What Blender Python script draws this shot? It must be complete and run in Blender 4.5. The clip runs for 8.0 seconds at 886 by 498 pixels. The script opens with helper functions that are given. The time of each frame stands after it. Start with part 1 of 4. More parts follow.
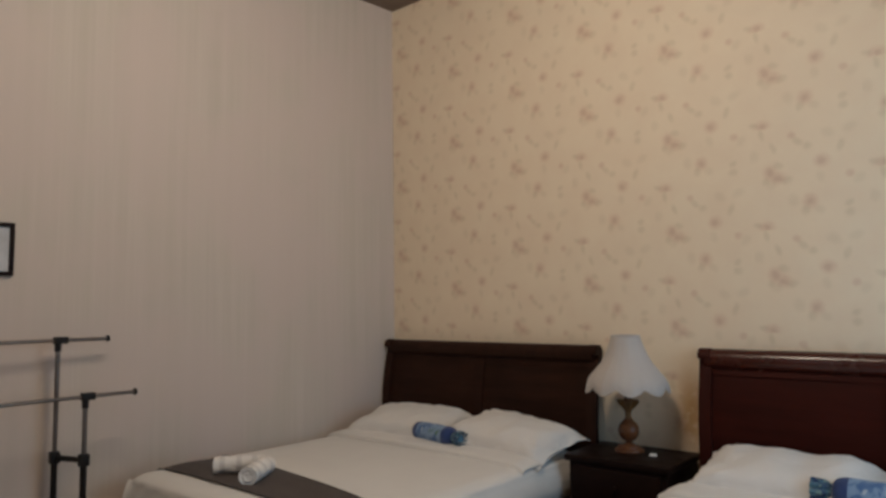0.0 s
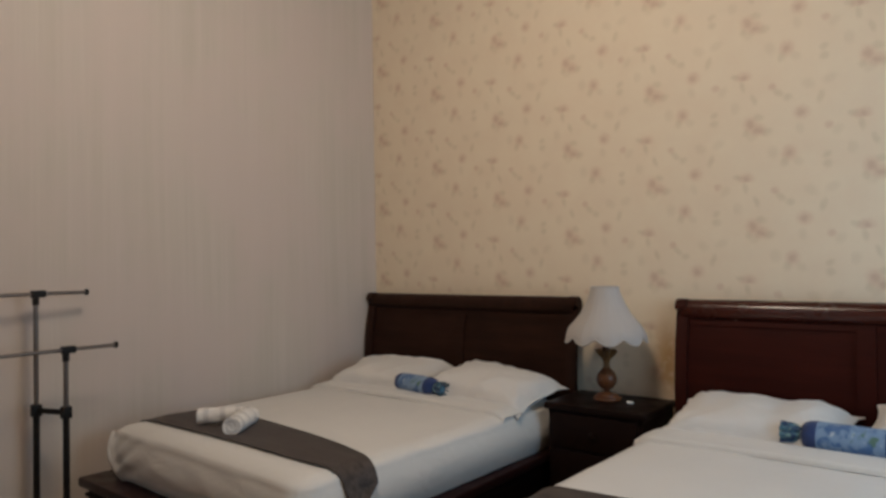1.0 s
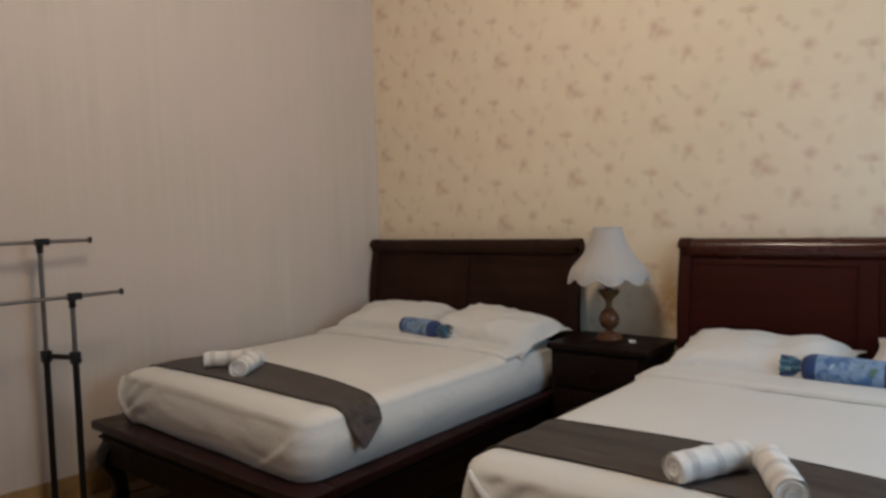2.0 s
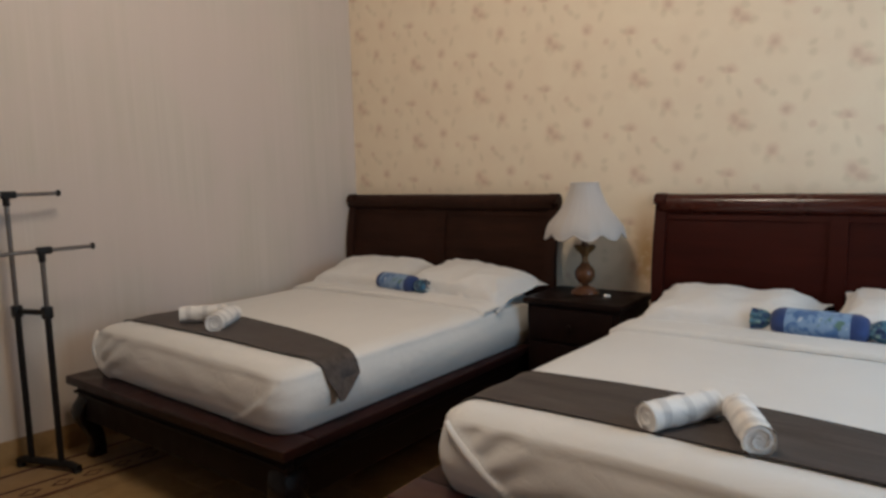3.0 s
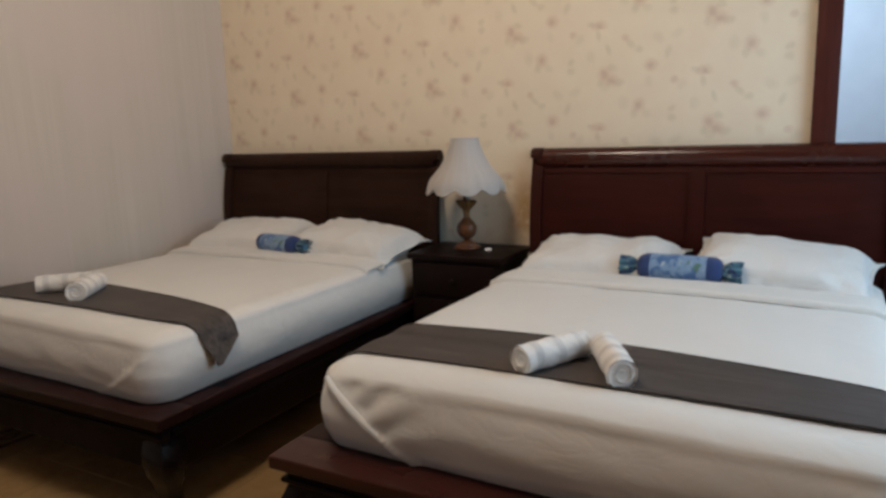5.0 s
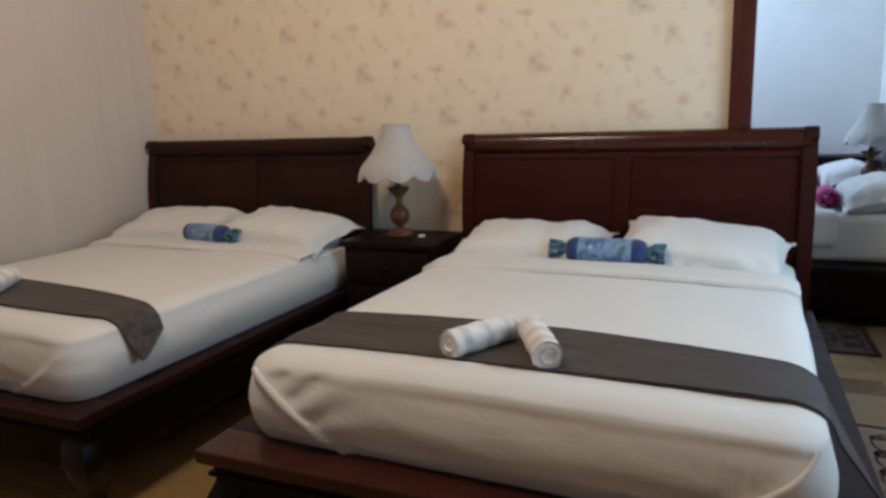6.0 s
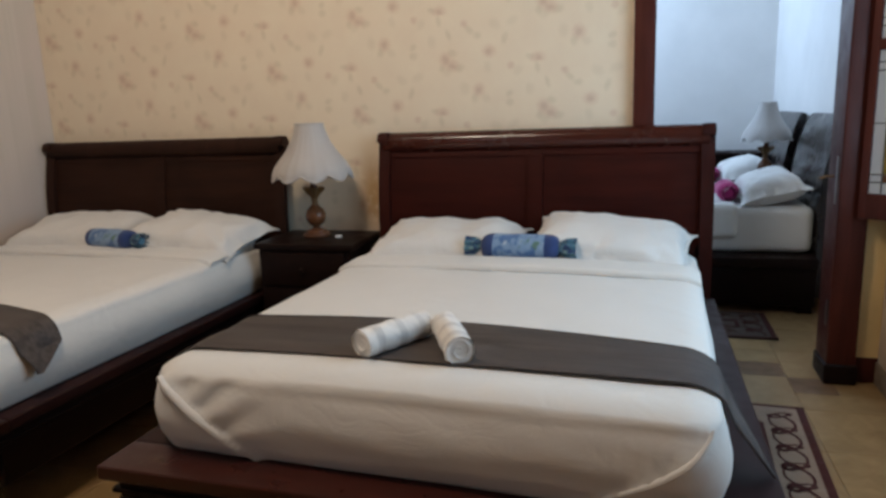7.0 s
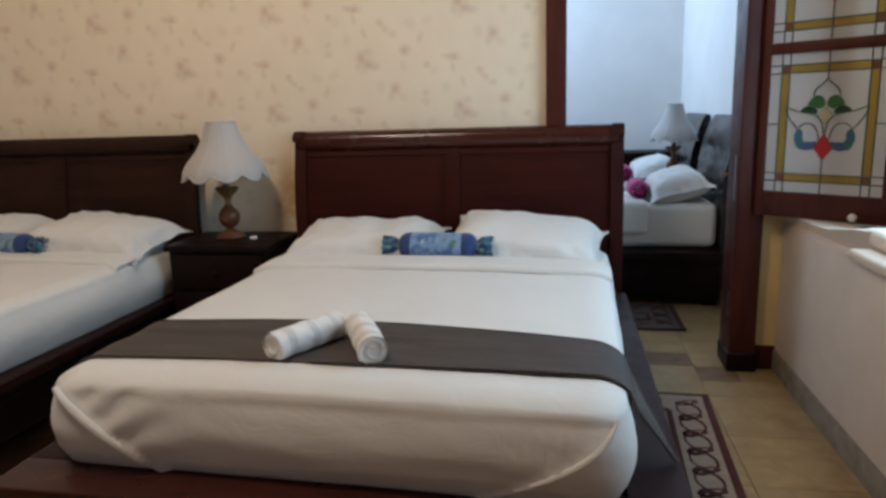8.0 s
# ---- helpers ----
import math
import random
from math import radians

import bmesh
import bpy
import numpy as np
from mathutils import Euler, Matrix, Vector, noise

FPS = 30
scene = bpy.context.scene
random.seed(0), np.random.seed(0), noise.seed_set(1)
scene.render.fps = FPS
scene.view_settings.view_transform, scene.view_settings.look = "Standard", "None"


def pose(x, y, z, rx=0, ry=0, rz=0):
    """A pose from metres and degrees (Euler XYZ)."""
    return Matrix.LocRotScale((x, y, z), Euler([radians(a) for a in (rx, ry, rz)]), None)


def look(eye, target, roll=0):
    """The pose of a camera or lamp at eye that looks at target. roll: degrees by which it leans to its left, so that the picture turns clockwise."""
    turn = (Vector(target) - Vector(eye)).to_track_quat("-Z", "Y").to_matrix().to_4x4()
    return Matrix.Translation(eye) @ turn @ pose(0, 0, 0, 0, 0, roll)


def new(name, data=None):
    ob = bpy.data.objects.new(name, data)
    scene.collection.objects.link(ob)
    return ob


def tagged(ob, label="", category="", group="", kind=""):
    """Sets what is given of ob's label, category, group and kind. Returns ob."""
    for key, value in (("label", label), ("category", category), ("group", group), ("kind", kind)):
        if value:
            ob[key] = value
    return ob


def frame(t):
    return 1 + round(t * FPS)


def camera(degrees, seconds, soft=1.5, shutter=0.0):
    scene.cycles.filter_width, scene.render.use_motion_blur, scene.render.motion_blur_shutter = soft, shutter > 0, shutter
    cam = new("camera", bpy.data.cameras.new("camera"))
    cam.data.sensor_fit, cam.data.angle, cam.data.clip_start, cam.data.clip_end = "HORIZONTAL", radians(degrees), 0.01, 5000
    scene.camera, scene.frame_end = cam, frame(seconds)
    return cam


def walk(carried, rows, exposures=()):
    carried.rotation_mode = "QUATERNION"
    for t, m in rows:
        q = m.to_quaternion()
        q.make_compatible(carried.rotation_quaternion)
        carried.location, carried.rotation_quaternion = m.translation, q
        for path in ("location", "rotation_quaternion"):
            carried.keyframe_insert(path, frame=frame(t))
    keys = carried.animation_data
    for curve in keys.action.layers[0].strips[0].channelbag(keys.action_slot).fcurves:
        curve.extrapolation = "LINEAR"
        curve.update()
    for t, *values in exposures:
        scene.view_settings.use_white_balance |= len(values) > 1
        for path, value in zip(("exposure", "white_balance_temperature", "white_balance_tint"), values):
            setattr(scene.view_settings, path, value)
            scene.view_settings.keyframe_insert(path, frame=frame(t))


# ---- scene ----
cam = camera(66.6, 8.0, soft=3.0)
PATH = [
    (0, (0.046, 0.46, 1.549), (-1.24, 1.983, 1.718), -0.8),
    (0.5, (0.057, 0.475, 1.529), (-1.207, 2.022, 1.625), -0.7),
    (1, (0.044, 0.463, 1.524), (-1.205, 2.024, 1.565), -1.0),
    (1.5, (0.064, 0.484, 1.489), (-1.208, 2.027, 1.461), -1.4),
    (3, (0.052, 0.494, 1.454), (-1.158, 2.07, 1.228), -1.6),
    (3.5, (0.056, 0.505, 1.44), (-1.079, 2.13, 1.172), -2.0),
    (4, (0.06, 0.515, 1.429), (-1.015, 2.174, 1.127), -2.2),
    (5.5, (0.097, 0.537, 1.415), (-0.758, 2.308, 1.051), -1.9),
    (6, (0.114, 0.547, 1.413), (-0.657, 2.351, 1.025), -2.0),
    (6.5, (0.136, 0.556, 1.408), (-0.521, 2.403, 1.01), -2.2),
    (7, (0.154, 0.562, 1.405), (-0.41, 2.44, 1.009), -2.2),
    (7.5, (0.17, 0.568, 1.402), (-0.289, 2.472, 0.993), -2.0),
    (8, (0.191, 0.574, 1.4), (-0.16, 2.501, 0.996), -1.8),
]
walk(cam, [(t, look(eye, target, roll)) for t, eye, target, roll in PATH], [(0.0, -0.16), (1.5, -0.02), (3.0, 0.12), (3.5, 0.15), (4.2, 0.18), (5.5, 0.22), (8.0, 0.22)])

# ---- world and light ----
world = bpy.data.worlds.new("sky")
scene.world = world
world.use_nodes = True
wn = world.node_tree.nodes
sky = wn.new("ShaderNodeTexSky")
sky.sky_type, sky.sun_disc = "NISHITA", False
sky.sun_elevation, sky.sun_rotation = radians(40), radians(150)
wn["Background"].inputs["Strength"].default_value = 0.1
world.node_tree.links.new(sky.outputs[0], wn["Background"].inputs["Color"])


def area(name, eye, target, w, h, power, colour):
    data = bpy.data.lights.new(name, "AREA")
    data.shape, data.size, data.size_y = "RECTANGLE", w, h
    data.energy, data.color = power, colour
    ob = new(name, data)
    ob.matrix_world = look(eye, target)
    return ob


# daylight in this room's openings, and the warm ceiling lamp of the room
area("window_daylight", (1.36, 2.85, 1.75), (0.3, 2.85, 1.70), 1.7, 1.7, 33, (0.50, 0.76, 1.0))
area("south_window_daylight", (-1.85, -2.23, 1.75), (-1.6, 0.0, 1.45), 0.5, 1.0, 2.6, (0.62, 0.80, 1.0))
# blue lamp added inside the next room, where no opening is built
area("next_room_fill", (-1.42, 7.3, 2.7), (0.0, 7.3, 3.1), 1.8, 1.0, 88, (0.49, 0.70, 1.0))
bulb = bpy.data.lights.new("ceiling_bulb", "POINT")
bulb.energy, bulb.color, bulb.shadow_soft_size = 120, (1.0, 0.855, 0.69), 0.36
new("ceiling_bulb", bulb).location = (-1.35, 1.75, 3.56)

# ---- materials ----


class Mat:
    """A node material with short helpers."""

    def __init__(self, name, colour=(0.5, 0.5, 0.5), rough=0.5, metal=0.0, **extra):
        self.m = bpy.data.materials.new(name)
        self.m.use_nodes = True
        self.n, self.l = self.m.node_tree.nodes, self.m.node_tree.links
        self.p = self.n["Principled BSDF"]
        self.put("Base Color", (*colour, 1)), self.put("Roughness", rough), self.put("Metallic", metal)
        for k, v in extra.items():
            self.put(k.replace("_", " "), v)

    def put(self, key, v):
        if isinstance(v, bpy.types.NodeSocket):
            self.l.new(v, self.p.inputs[key])
        else:
            self.p.inputs[key].default_value = v

    def node(self, kind, **props):
        nd = self.n.new("ShaderNode" + kind)
        for k, v in props.items():
            setattr(nd, k, v)
        return nd

    def wire(self, socket, v):
        if isinstance(v, bpy.types.NodeSocket):
            self.l.new(v, socket)
        else:
            socket.default_value = v

    def coords(self, scale=(1, 1, 1), which="Object"):
        tc = self.node("TexCoord")
        mp = self.node("Mapping")
        self.l.new(tc.outputs[which], mp.inputs["Vector"])
        mp.inputs["Scale"].default_value = scale
        return mp.outputs[0]

    def noise(self, vec, scale, detail=4, rough=0.55, distortion=0.0):
        nz = self.node("TexNoise")
        self.l.new(vec, nz.inputs["Vector"])
        nz.inputs["Scale"].default_value, nz.inputs["Detail"].default_value = scale, detail
        nz.inputs["Roughness"].default_value, nz.inputs["Distortion"].default_value = rough, distortion
        return nz.outputs["Fac"]

    def span(self, v, a, b, lo=0.0, hi=1.0, smooth=False):
        mr = self.node("MapRange", interpolation_type="SMOOTHSTEP" if smooth else "LINEAR")
        self.l.new(v, mr.inputs["Value"])
        for k, x in zip(("From Min", "From Max", "To Min", "To Max"), (a, b, lo, hi)):
            mr.inputs[k].default_value = x
        return mr.outputs["Result"]

    def math(self, op, a, b=0.0):
        nd = self.node("Math", operation=op)
        self.wire(nd.inputs[0], a), self.wire(nd.inputs[1], b)
        return nd.outputs[0]

    def mix(self, fac, a, b, blend="MIX"):
        nd = self.node("Mix", data_type="RGBA", blend_type=blend)
        self.wire(nd.inputs["Factor"], fac)
        for key, v in ((6, a), (7, b)):
            self.wire(nd.inputs[key], v if isinstance(v, bpy.types.NodeSocket) else (*v, 1))
        return nd.outputs[2]

    def bump(self, height, strength=0.3, distance=0.01):
        bp = self.node("Bump")
        bp.inputs["Strength"].default_value, bp.inputs["Distance"].default_value = strength, distance
        self.l.new(height, bp.inputs["Height"])
        self.l.new(bp.outputs[0], self.p.inputs["Normal"])


def wood(name, dark, light, rough=0.28, axis=0, gloss=0.12, spec=0.28):
    k = Mat(name, dark, rough)
    scale = [14.0, 14.0, 14.0]
    scale[axis] = 1.2
    v = k.coords(tuple(scale))
    grain = k.noise(v, 1.6, 6, 0.6, 0.15)
    blotch = k.noise(k.coords(), 2.2, 3)
    rnd = k.node("ObjectInfo").outputs["Random"]
    c = k.mix(k.span(grain, 0.3, 0.75), dark, light)
    c = k.mix(k.span(blotch, 0.35, 0.75, 0.0, 0.45), c, tuple(x * 0.55 for x in dark))
    c = k.mix(k.span(rnd, 0, 1, 0.0, 0.18), c, tuple(x * 1.3 for x in light))
    k.put("Base Color", c)
    k.put("Roughness", k.span(k.noise(k.coords(), 9, 5), 0.3, 0.75, rough - 0.07, rough + 0.16))
    k.put("Coat Weight", gloss)
    k.put("Specular IOR Level", spec)
    k.put("Coat Roughness", 0.10)
    k.bump(grain, 0.025, 0.003)
    return k.m


def cloth(name, colour, weave=420.0, wrinkle=0.25, shade=0.85, sheen=0.2, rough=0.85, big=3.0):
    k = Mat(name, colour, rough)
    v = k.coords()
    a = k.noise(v, big, 4)
    f = k.noise(v, weave, 2)
    k.put("Base Color", k.mix(k.span(a, 0.3, 0.75), colour, tuple(x * shade for x in colour)))
    k.put("Sheen Weight", sheen)
    h = k.math("ADD", k.math("MULTIPLY", k.noise(k.coords((1.0, 1.0, 1.6)), 7.0, 5, 0.55, 1.2), 1.0), k.math("MULTIPLY", f, 0.06))
    k.bump(h, wrinkle, 0.02)
    return k.m


def plain(name, colour, rough=0.5, metal=0.0, vary=0.12, scale=14.0, bump=0.05, **extra):
    k = Mat(name, colour, rough, metal, **extra)
    nz = k.noise(k.coords(), scale, 5)
    k.put("Base Color", k.mix(k.span(nz, 0.3, 0.75), colour, tuple(x * (1 - vary) for x in colour)))
    k.put("Roughness", k.span(nz, 0.3, 0.75, max(rough - 0.06, 0.03), min(rough + 0.1, 1)))
    k.bump(nz, bump, 0.005)
    return k.m


def streaked_paper():
    """Greyed pink wallpaper with fine upright streaks."""
    k = Mat("streaked_paper", (0.6, 0.5, 0.45), 0.75)
    fine = k.noise(k.coords((60, 60, 0.7)), 1.0, 5, 0.65)
    mid = k.noise(k.coords((16, 16, 0.5)), 1.0, 3)
    wide = k.noise(k.coords((1, 1, 0.7)), 1.7, 4)
    c = k.mix(k.span(fine, 0.3, 0.7), (0.565, 0.50, 0.45), (0.615, 0.555, 0.50))
    c = k.mix(k.span(mid, 0.35, 0.7, 0.0, 0.7), c, (0.52, 0.475, 0.41))
    c = k.mix(k.span(wide, 0.38, 0.62, 0.0, 0.75, True), c, (0.60, 0.515, 0.475))
    k.put("Base Color", c)
    k.put("Roughness", k.span(fine, 0.3, 0.7, 0.6, 0.8))
    k.bump(fine, 0.12, 0.003)
    return k.m


def floral_paper():
    """Cream wallpaper with rose sprigs, 0.53 m wide, every other strip dropped by half a repeat."""
    k = Mat("floral_paper", (0.7, 0.6, 0.42), 0.7)
    tc = k.node("TexCoord").outputs["Object"]
    wob = k.node("TexNoise")
    k.l.new(tc, wob.inputs["Vector"])
    wob.inputs["Scale"].default_value, wob.inputs["Detail"].default_value = 38.0, 3.0
    sub = k.node("VectorMath", operation="SUBTRACT")
    k.l.new(wob.outputs["Color"], sub.inputs[0])
    sub.inputs[1].default_value = (0.5, 0.5, 0.5)
    sc = k.node("VectorMath", operation="SCALE")
    k.l.new(sub.outputs[0], sc.inputs[0])
    sc.inputs["Scale"].default_value = 0.013
    add = k.node("VectorMath", operation="ADD")
    k.l.new(tc, add.inputs[0]), k.l.new(sc.outputs[0], add.inputs[1])
    sep = k.node("SeparateXYZ")
    k.l.new(add.outputs[0], sep.inputs[0])
    rep = 0.53
    u = k.math("DIVIDE", k.math("ADD", sep.outputs[0], PAPER_U), rep)
    col = k.math("FLOOR", u)
    odd = k.math("MULTIPLY", k.math("MODULO", k.math("ABSOLUTE", col), 2.0), 0.5)
    w = k.math("ADD", k.math("DIVIDE", k.math("ADD", sep.outputs[2], PAPER_W), rep), odd)
    fu, fw = k.math("FRACT", u), k.math("FRACT", w)
    com = k.node("CombineXYZ")
    k.l.new(fu, com.inputs[0]), k.l.new(fw, com.inputs[1])

    def blob(cx, cy, rx, ry, turn=0.0, soft=0.30):
        mp = k.node("Mapping", vector_type="TEXTURE")
        k.l.new(com.outputs[0], mp.inputs["Vector"])
        mp.inputs["Location"].default_value = (cx, cy, 0)
        mp.inputs["Rotation"].default_value = (0, 0, radians(turn))
        mp.inputs["Scale"].default_value = (1.30 * rx / rep, 1.30 * ry / rep, 1)
        ln = k.node("VectorMath", operation="LENGTH")
        k.l.new(mp.outputs[0], ln.inputs[0])
        return k.span(ln.outputs["Value"], soft, 1.15, 1.0, 0.0, True)

    def group(rows):
        out = None
        for r in rows:
            b = blob(*r)
            out = b if out is None else k.math("MAXIMUM", out, b)
        return out

    leaves = group([(0.26, 0.62, 0.026, 0.018, -20), (0.33, 0.47, 0.028, 0.020, 14), (0.14, 0.475, 0.018, 0.020, 0), (0.44, 0.835, 0.030, 0.016, -42), (0.52, 0.78, 0.022, 0.018, 0),
                    (0.05, 0.05, 0.024, 0.014, -12), (0.12, 0.945, 0.014, 0.030, 10), (0.48, 0.17, 0.020, 0.026, -14),
                    (0.84, 0.20, 0.022, 0.016, 30), (0.80, 0.74, 0.016, 0.032, -20), (0.84, 0.115, 0.022, 0.020, 0), (0.22, 0.80, 0.014, 0.030, 20)])
    ghosts = group([(0.20, 0.44, 0.030, 0.022, 40), (0.70, 0.88, 0.034, 0.024, -35), (0.62, 0.47, 0.020, 0.030, 15), (0.88, 0.90, 0.034, 0.022, 25),
                    (0.60, 0.16, 0.026, 0.020, -30), (0.38, 0.27, 0.026, 0.034, 10), (0.93, 0.42, 0.030, 0.022, 50), (0.04, 0.74, 0.026, 0.030, 0)])
    roses = group([(0.185, 0.555, 0.034, 0.042, 15), (0.245, 0.505, 0.044, 0.032, -20), (0.525, 0.25, 0.034, 0.036, 0), (0.64, 0.62, 0.036, 0.034, 0), (0.13, 0.03, 0.038, 0.030, 0), (0.86, 0.47, 0.020, 0.019, 0), (0.39, 0.90, 0.020, 0.018, 0)])
    hearts = group([(0.185, 0.56, 0.017, 0.024, 20), (0.25, 0.495, 0.022, 0.012, -20), (0.525, 0.245, 0.015, 0.017, 0), (0.635, 0.615, 0.016, 0.016, 0), (0.135, 0.03, 0.014, 0.013, 0)])
    tone = k.noise(k.coords(), 6.0, 4)
    grain = k.noise(k.coords((1, 1, 1)), 180.0, 2)
    c = k.mix(k.span(tone, 0.3, 0.75), (0.81, 0.695, 0.535), (0.775, 0.645, 0.493))
    patchy = k.span(k.noise(k.coords(), 55.0, 3), 0.3, 0.62, 0.72, 1.0)
    c = k.mix(k.math("MULTIPLY", ghosts, 0.15), c, (0.46, 0.37, 0.24))
    c = k.mix(k.math("MULTIPLY", k.math("MULTIPLY", leaves, patchy), 0.24), c, (0.42, 0.345, 0.205))
    c = k.mix(k.math("MULTIPLY", k.math("MULTIPLY", roses, patchy), 0.42), c, (0.585, 0.375, 0.275))
    c = k.mix(k.math("MULTIPLY", hearts, 0.24), c, (0.44, 0.25, 0.17))
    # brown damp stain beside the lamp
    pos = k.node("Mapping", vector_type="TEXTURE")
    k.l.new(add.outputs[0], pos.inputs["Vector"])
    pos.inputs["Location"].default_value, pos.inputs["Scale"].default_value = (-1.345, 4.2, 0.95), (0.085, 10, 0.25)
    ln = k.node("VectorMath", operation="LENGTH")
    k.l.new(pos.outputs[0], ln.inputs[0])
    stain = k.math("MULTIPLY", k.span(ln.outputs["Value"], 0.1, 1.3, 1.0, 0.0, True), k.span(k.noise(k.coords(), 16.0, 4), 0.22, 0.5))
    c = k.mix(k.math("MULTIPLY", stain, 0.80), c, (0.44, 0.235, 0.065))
    k.put("Base Color", c)
    k.put("Roughness", k.span(grain, 0.3, 0.7, 0.6, 0.75))
    k.bump(grain, 0.08, 0.002)
    return k.m


PAPER_U, PAPER_W = 1.5106, 0.4675
M_FLORAL = floral_paper()
M_STREAK = streaked_paper()
M_YELLOW = plain("yellow_wall_paint", (0.74, 0.54, 0.25), 0.7, vary=0.18, scale=5)
M_PALE = plain("pale_wall_paint", (0.74, 0.72, 0.70), 0.75, vary=0.08, scale=3)
M_BEIGE = plain("beige_wall_paint", (0.66, 0.535, 0.43), 0.7, vary=0.12, scale=4)
M_CEIL = plain("white_ceiling_paint", (0.74, 0.69, 0.62), 0.8, vary=0.06, scale=3)
M_CEILWOOD = wood("brown_ceiling_boards", (0.17, 0.13, 0.10), (0.24, 0.185, 0.145), 0.6, 1, 0.0, 0.2)
M_PANEL = wood("brown_wall_panel", (0.17, 0.105, 0.06), (0.30, 0.19, 0.11), 0.5, 2)
M_SKIRT = plain("grey_stone_skirting", (0.31, 0.25, 0.185), 0.5, vary=0.5, scale=11)
M_WOOD = wood("dark_stained_teak", (0.032, 0.0070, 0.0045), (0.060, 0.0125, 0.0078), 0.30, 0)
M_WOODY = wood("dark_stained_teak_long", (0.017, 0.0058, 0.0048), (0.030, 0.0100, 0.0100), 0.42, 1, 0.04, 0.16)
M_WOODX = wood("dark_stained_teak_cross", (0.016, 0.0046, 0.0034), (0.030, 0.0082, 0.0062), 0.32, 0, 0.08, 0.22)
# lighter than the panels: light from above is painted into the roll's colour
M_ROLL = plain("polished_lit_teak_roll", (0.056, 0.011, 0.0065), 0.24, 0.0, 0.2, 5.0, 0.0)
# leg wood, its base darkened to carry the shade below the ledge
M_LEG = wood("polished_shaded_leg", (0.007, 0.0042, 0.0036), (0.010, 0.005, 0.0045), 0.17, 2, 0.0, 0.30)
M_LACQUER = wood("black_lacquered_wood", (0.008, 0.004, 0.0035), (0.014, 0.007, 0.006), 0.22, 2, 0.2, 0.4)
M_HEAD = wood("dark_stained_teak_panel", (0.026, 0.0044, 0.0028), (0.050, 0.0084, 0.0052), 0.45, 0, 0.0, 0.10)
M_HEADV = wood("dark_stained_teak_post", (0.026, 0.0044, 0.0028), (0.048, 0.0084, 0.0052), 0.45, 2, 0.0, 0.14)
M_BROWN = wood("brown_stained_teak_panel", (0.021, 0.0085, 0.0055), (0.040, 0.0160, 0.0100), 0.55, 0, 0.0, 0.10)
M_BROWNV = wood("brown_stained_teak_post", (0.021, 0.0085, 0.0055), (0.040, 0.0160, 0.0100), 0.50, 2, 0.0, 0.12)
M_FRAME = wood("red_brown_door_wood", (0.040, 0.0085, 0.0055), (0.092, 0.020, 0.0125), 0.42, 2, 0.03, 0.18)
M_BLACKWOOD = wood("near_black_wood", (0.008, 0.004, 0.0033), (0.016, 0.007, 0.005), 0.42, 1, 0.0, 0.10)
M_SHEET = cloth("white_cotton_sheet", (0.70, 0.685, 0.66), 420, 0.22, 0.95)
M_PILLOW = cloth("white_pillowcase", (0.71, 0.695, 0.675), 420, 0.5, 0.95, big=5)
M_TERRY = cloth("white_terry_towel", (0.80, 0.775, 0.745), 260, 0.6, 0.88, 0.4, 0.95, 14)
M_TERRY_BAND = cloth("grey_towel_band", (0.64, 0.62, 0.605), 300, 0.3, 0.9, 0.3, 0.95, 14)
M_SHADE = cloth("white_pleated_shade", (0.47, 0.445, 0.43), 300, 0.1, 0.93)
M_PINK = cloth("magenta_towel", (0.45, 0.02, 0.16), 260, 0.5, 0.7)


def runner_cloth():
    k = Mat("grey_satin_runner", (0.12, 0.1, 0.1), 0.5)
    streak = k.noise(k.coords((5, 60, 60)), 1.0, 5, 0.65, 0.4)
    big = k.noise(k.coords(), 5.0, 3)
    c = k.mix(k.span(streak, 0.35, 0.7), (0.048, 0.040, 0.038), (0.112, 0.094, 0.088))
    # creases: their shade is painted as darker streaks, besides the bump below
    crease = k.noise(k.coords((1.2, 16, 16)), 1.0, 3, 0.5, 0.3)
    c = k.mix(k.span(crease, 0.50, 0.66, 0, 0.55, True), c, (0.036, 0.030, 0.030))
    k.put("Base Color", k.mix(k.span(big, 0.3, 0.8, 0, 0.5), c, (0.060, 0.051, 0.05)))
    k.put("Roughness", k.span(streak, 0.3, 0.7, 0.42, 0.6))
    k.put("Specular IOR Level", 0.18)
    k.bump(k.math("ADD", streak, k.math("ADD", k.math("MULTIPLY", big, 2.0), crease)), 0.35, 0.006)
    return k.m


M_RUNNER = runner_cloth()


def batik_blue():
    """Blue printed towel: pale blue middle with white and green flowers."""
    k = Mat("blue_printed_cloth", (0.1, 0.2, 0.4), 0.85)
    v = k.coords()
    a = k.noise(v, 17.0, 3, 0.5, 1.0)
    b = k.noise(v, 26.0, 3, 0.5, 0.6)
    c = k.mix(k.span(a, 0.38, 0.54, 0, 1, True), (0.05, 0.13, 0.31), (0.19, 0.30, 0.47))
    c = k.mix(k.span(b, 0.60, 0.70, 0, 0.9, True), c, (0.42, 0.50, 0.58))
    c = k.mix(k.span(k.noise(k.coords((1.3, 1, 1)), 13.0, 2), 0.60, 0.68, 0, 0.9, True), c, (0.08, 0.17, 0.11))
    k.put("Base Color", c)
    k.put("Sheen Weight", 0.3)
    k.bump(k.noise(v, 300.0, 2), 0.4, 0.004)
    return k.m


M_BLUE = batik_blue()
M_NAVY = cloth("navy_cloth", (0.018, 0.045, 0.16), 300, 0.4, 0.75, big=20)


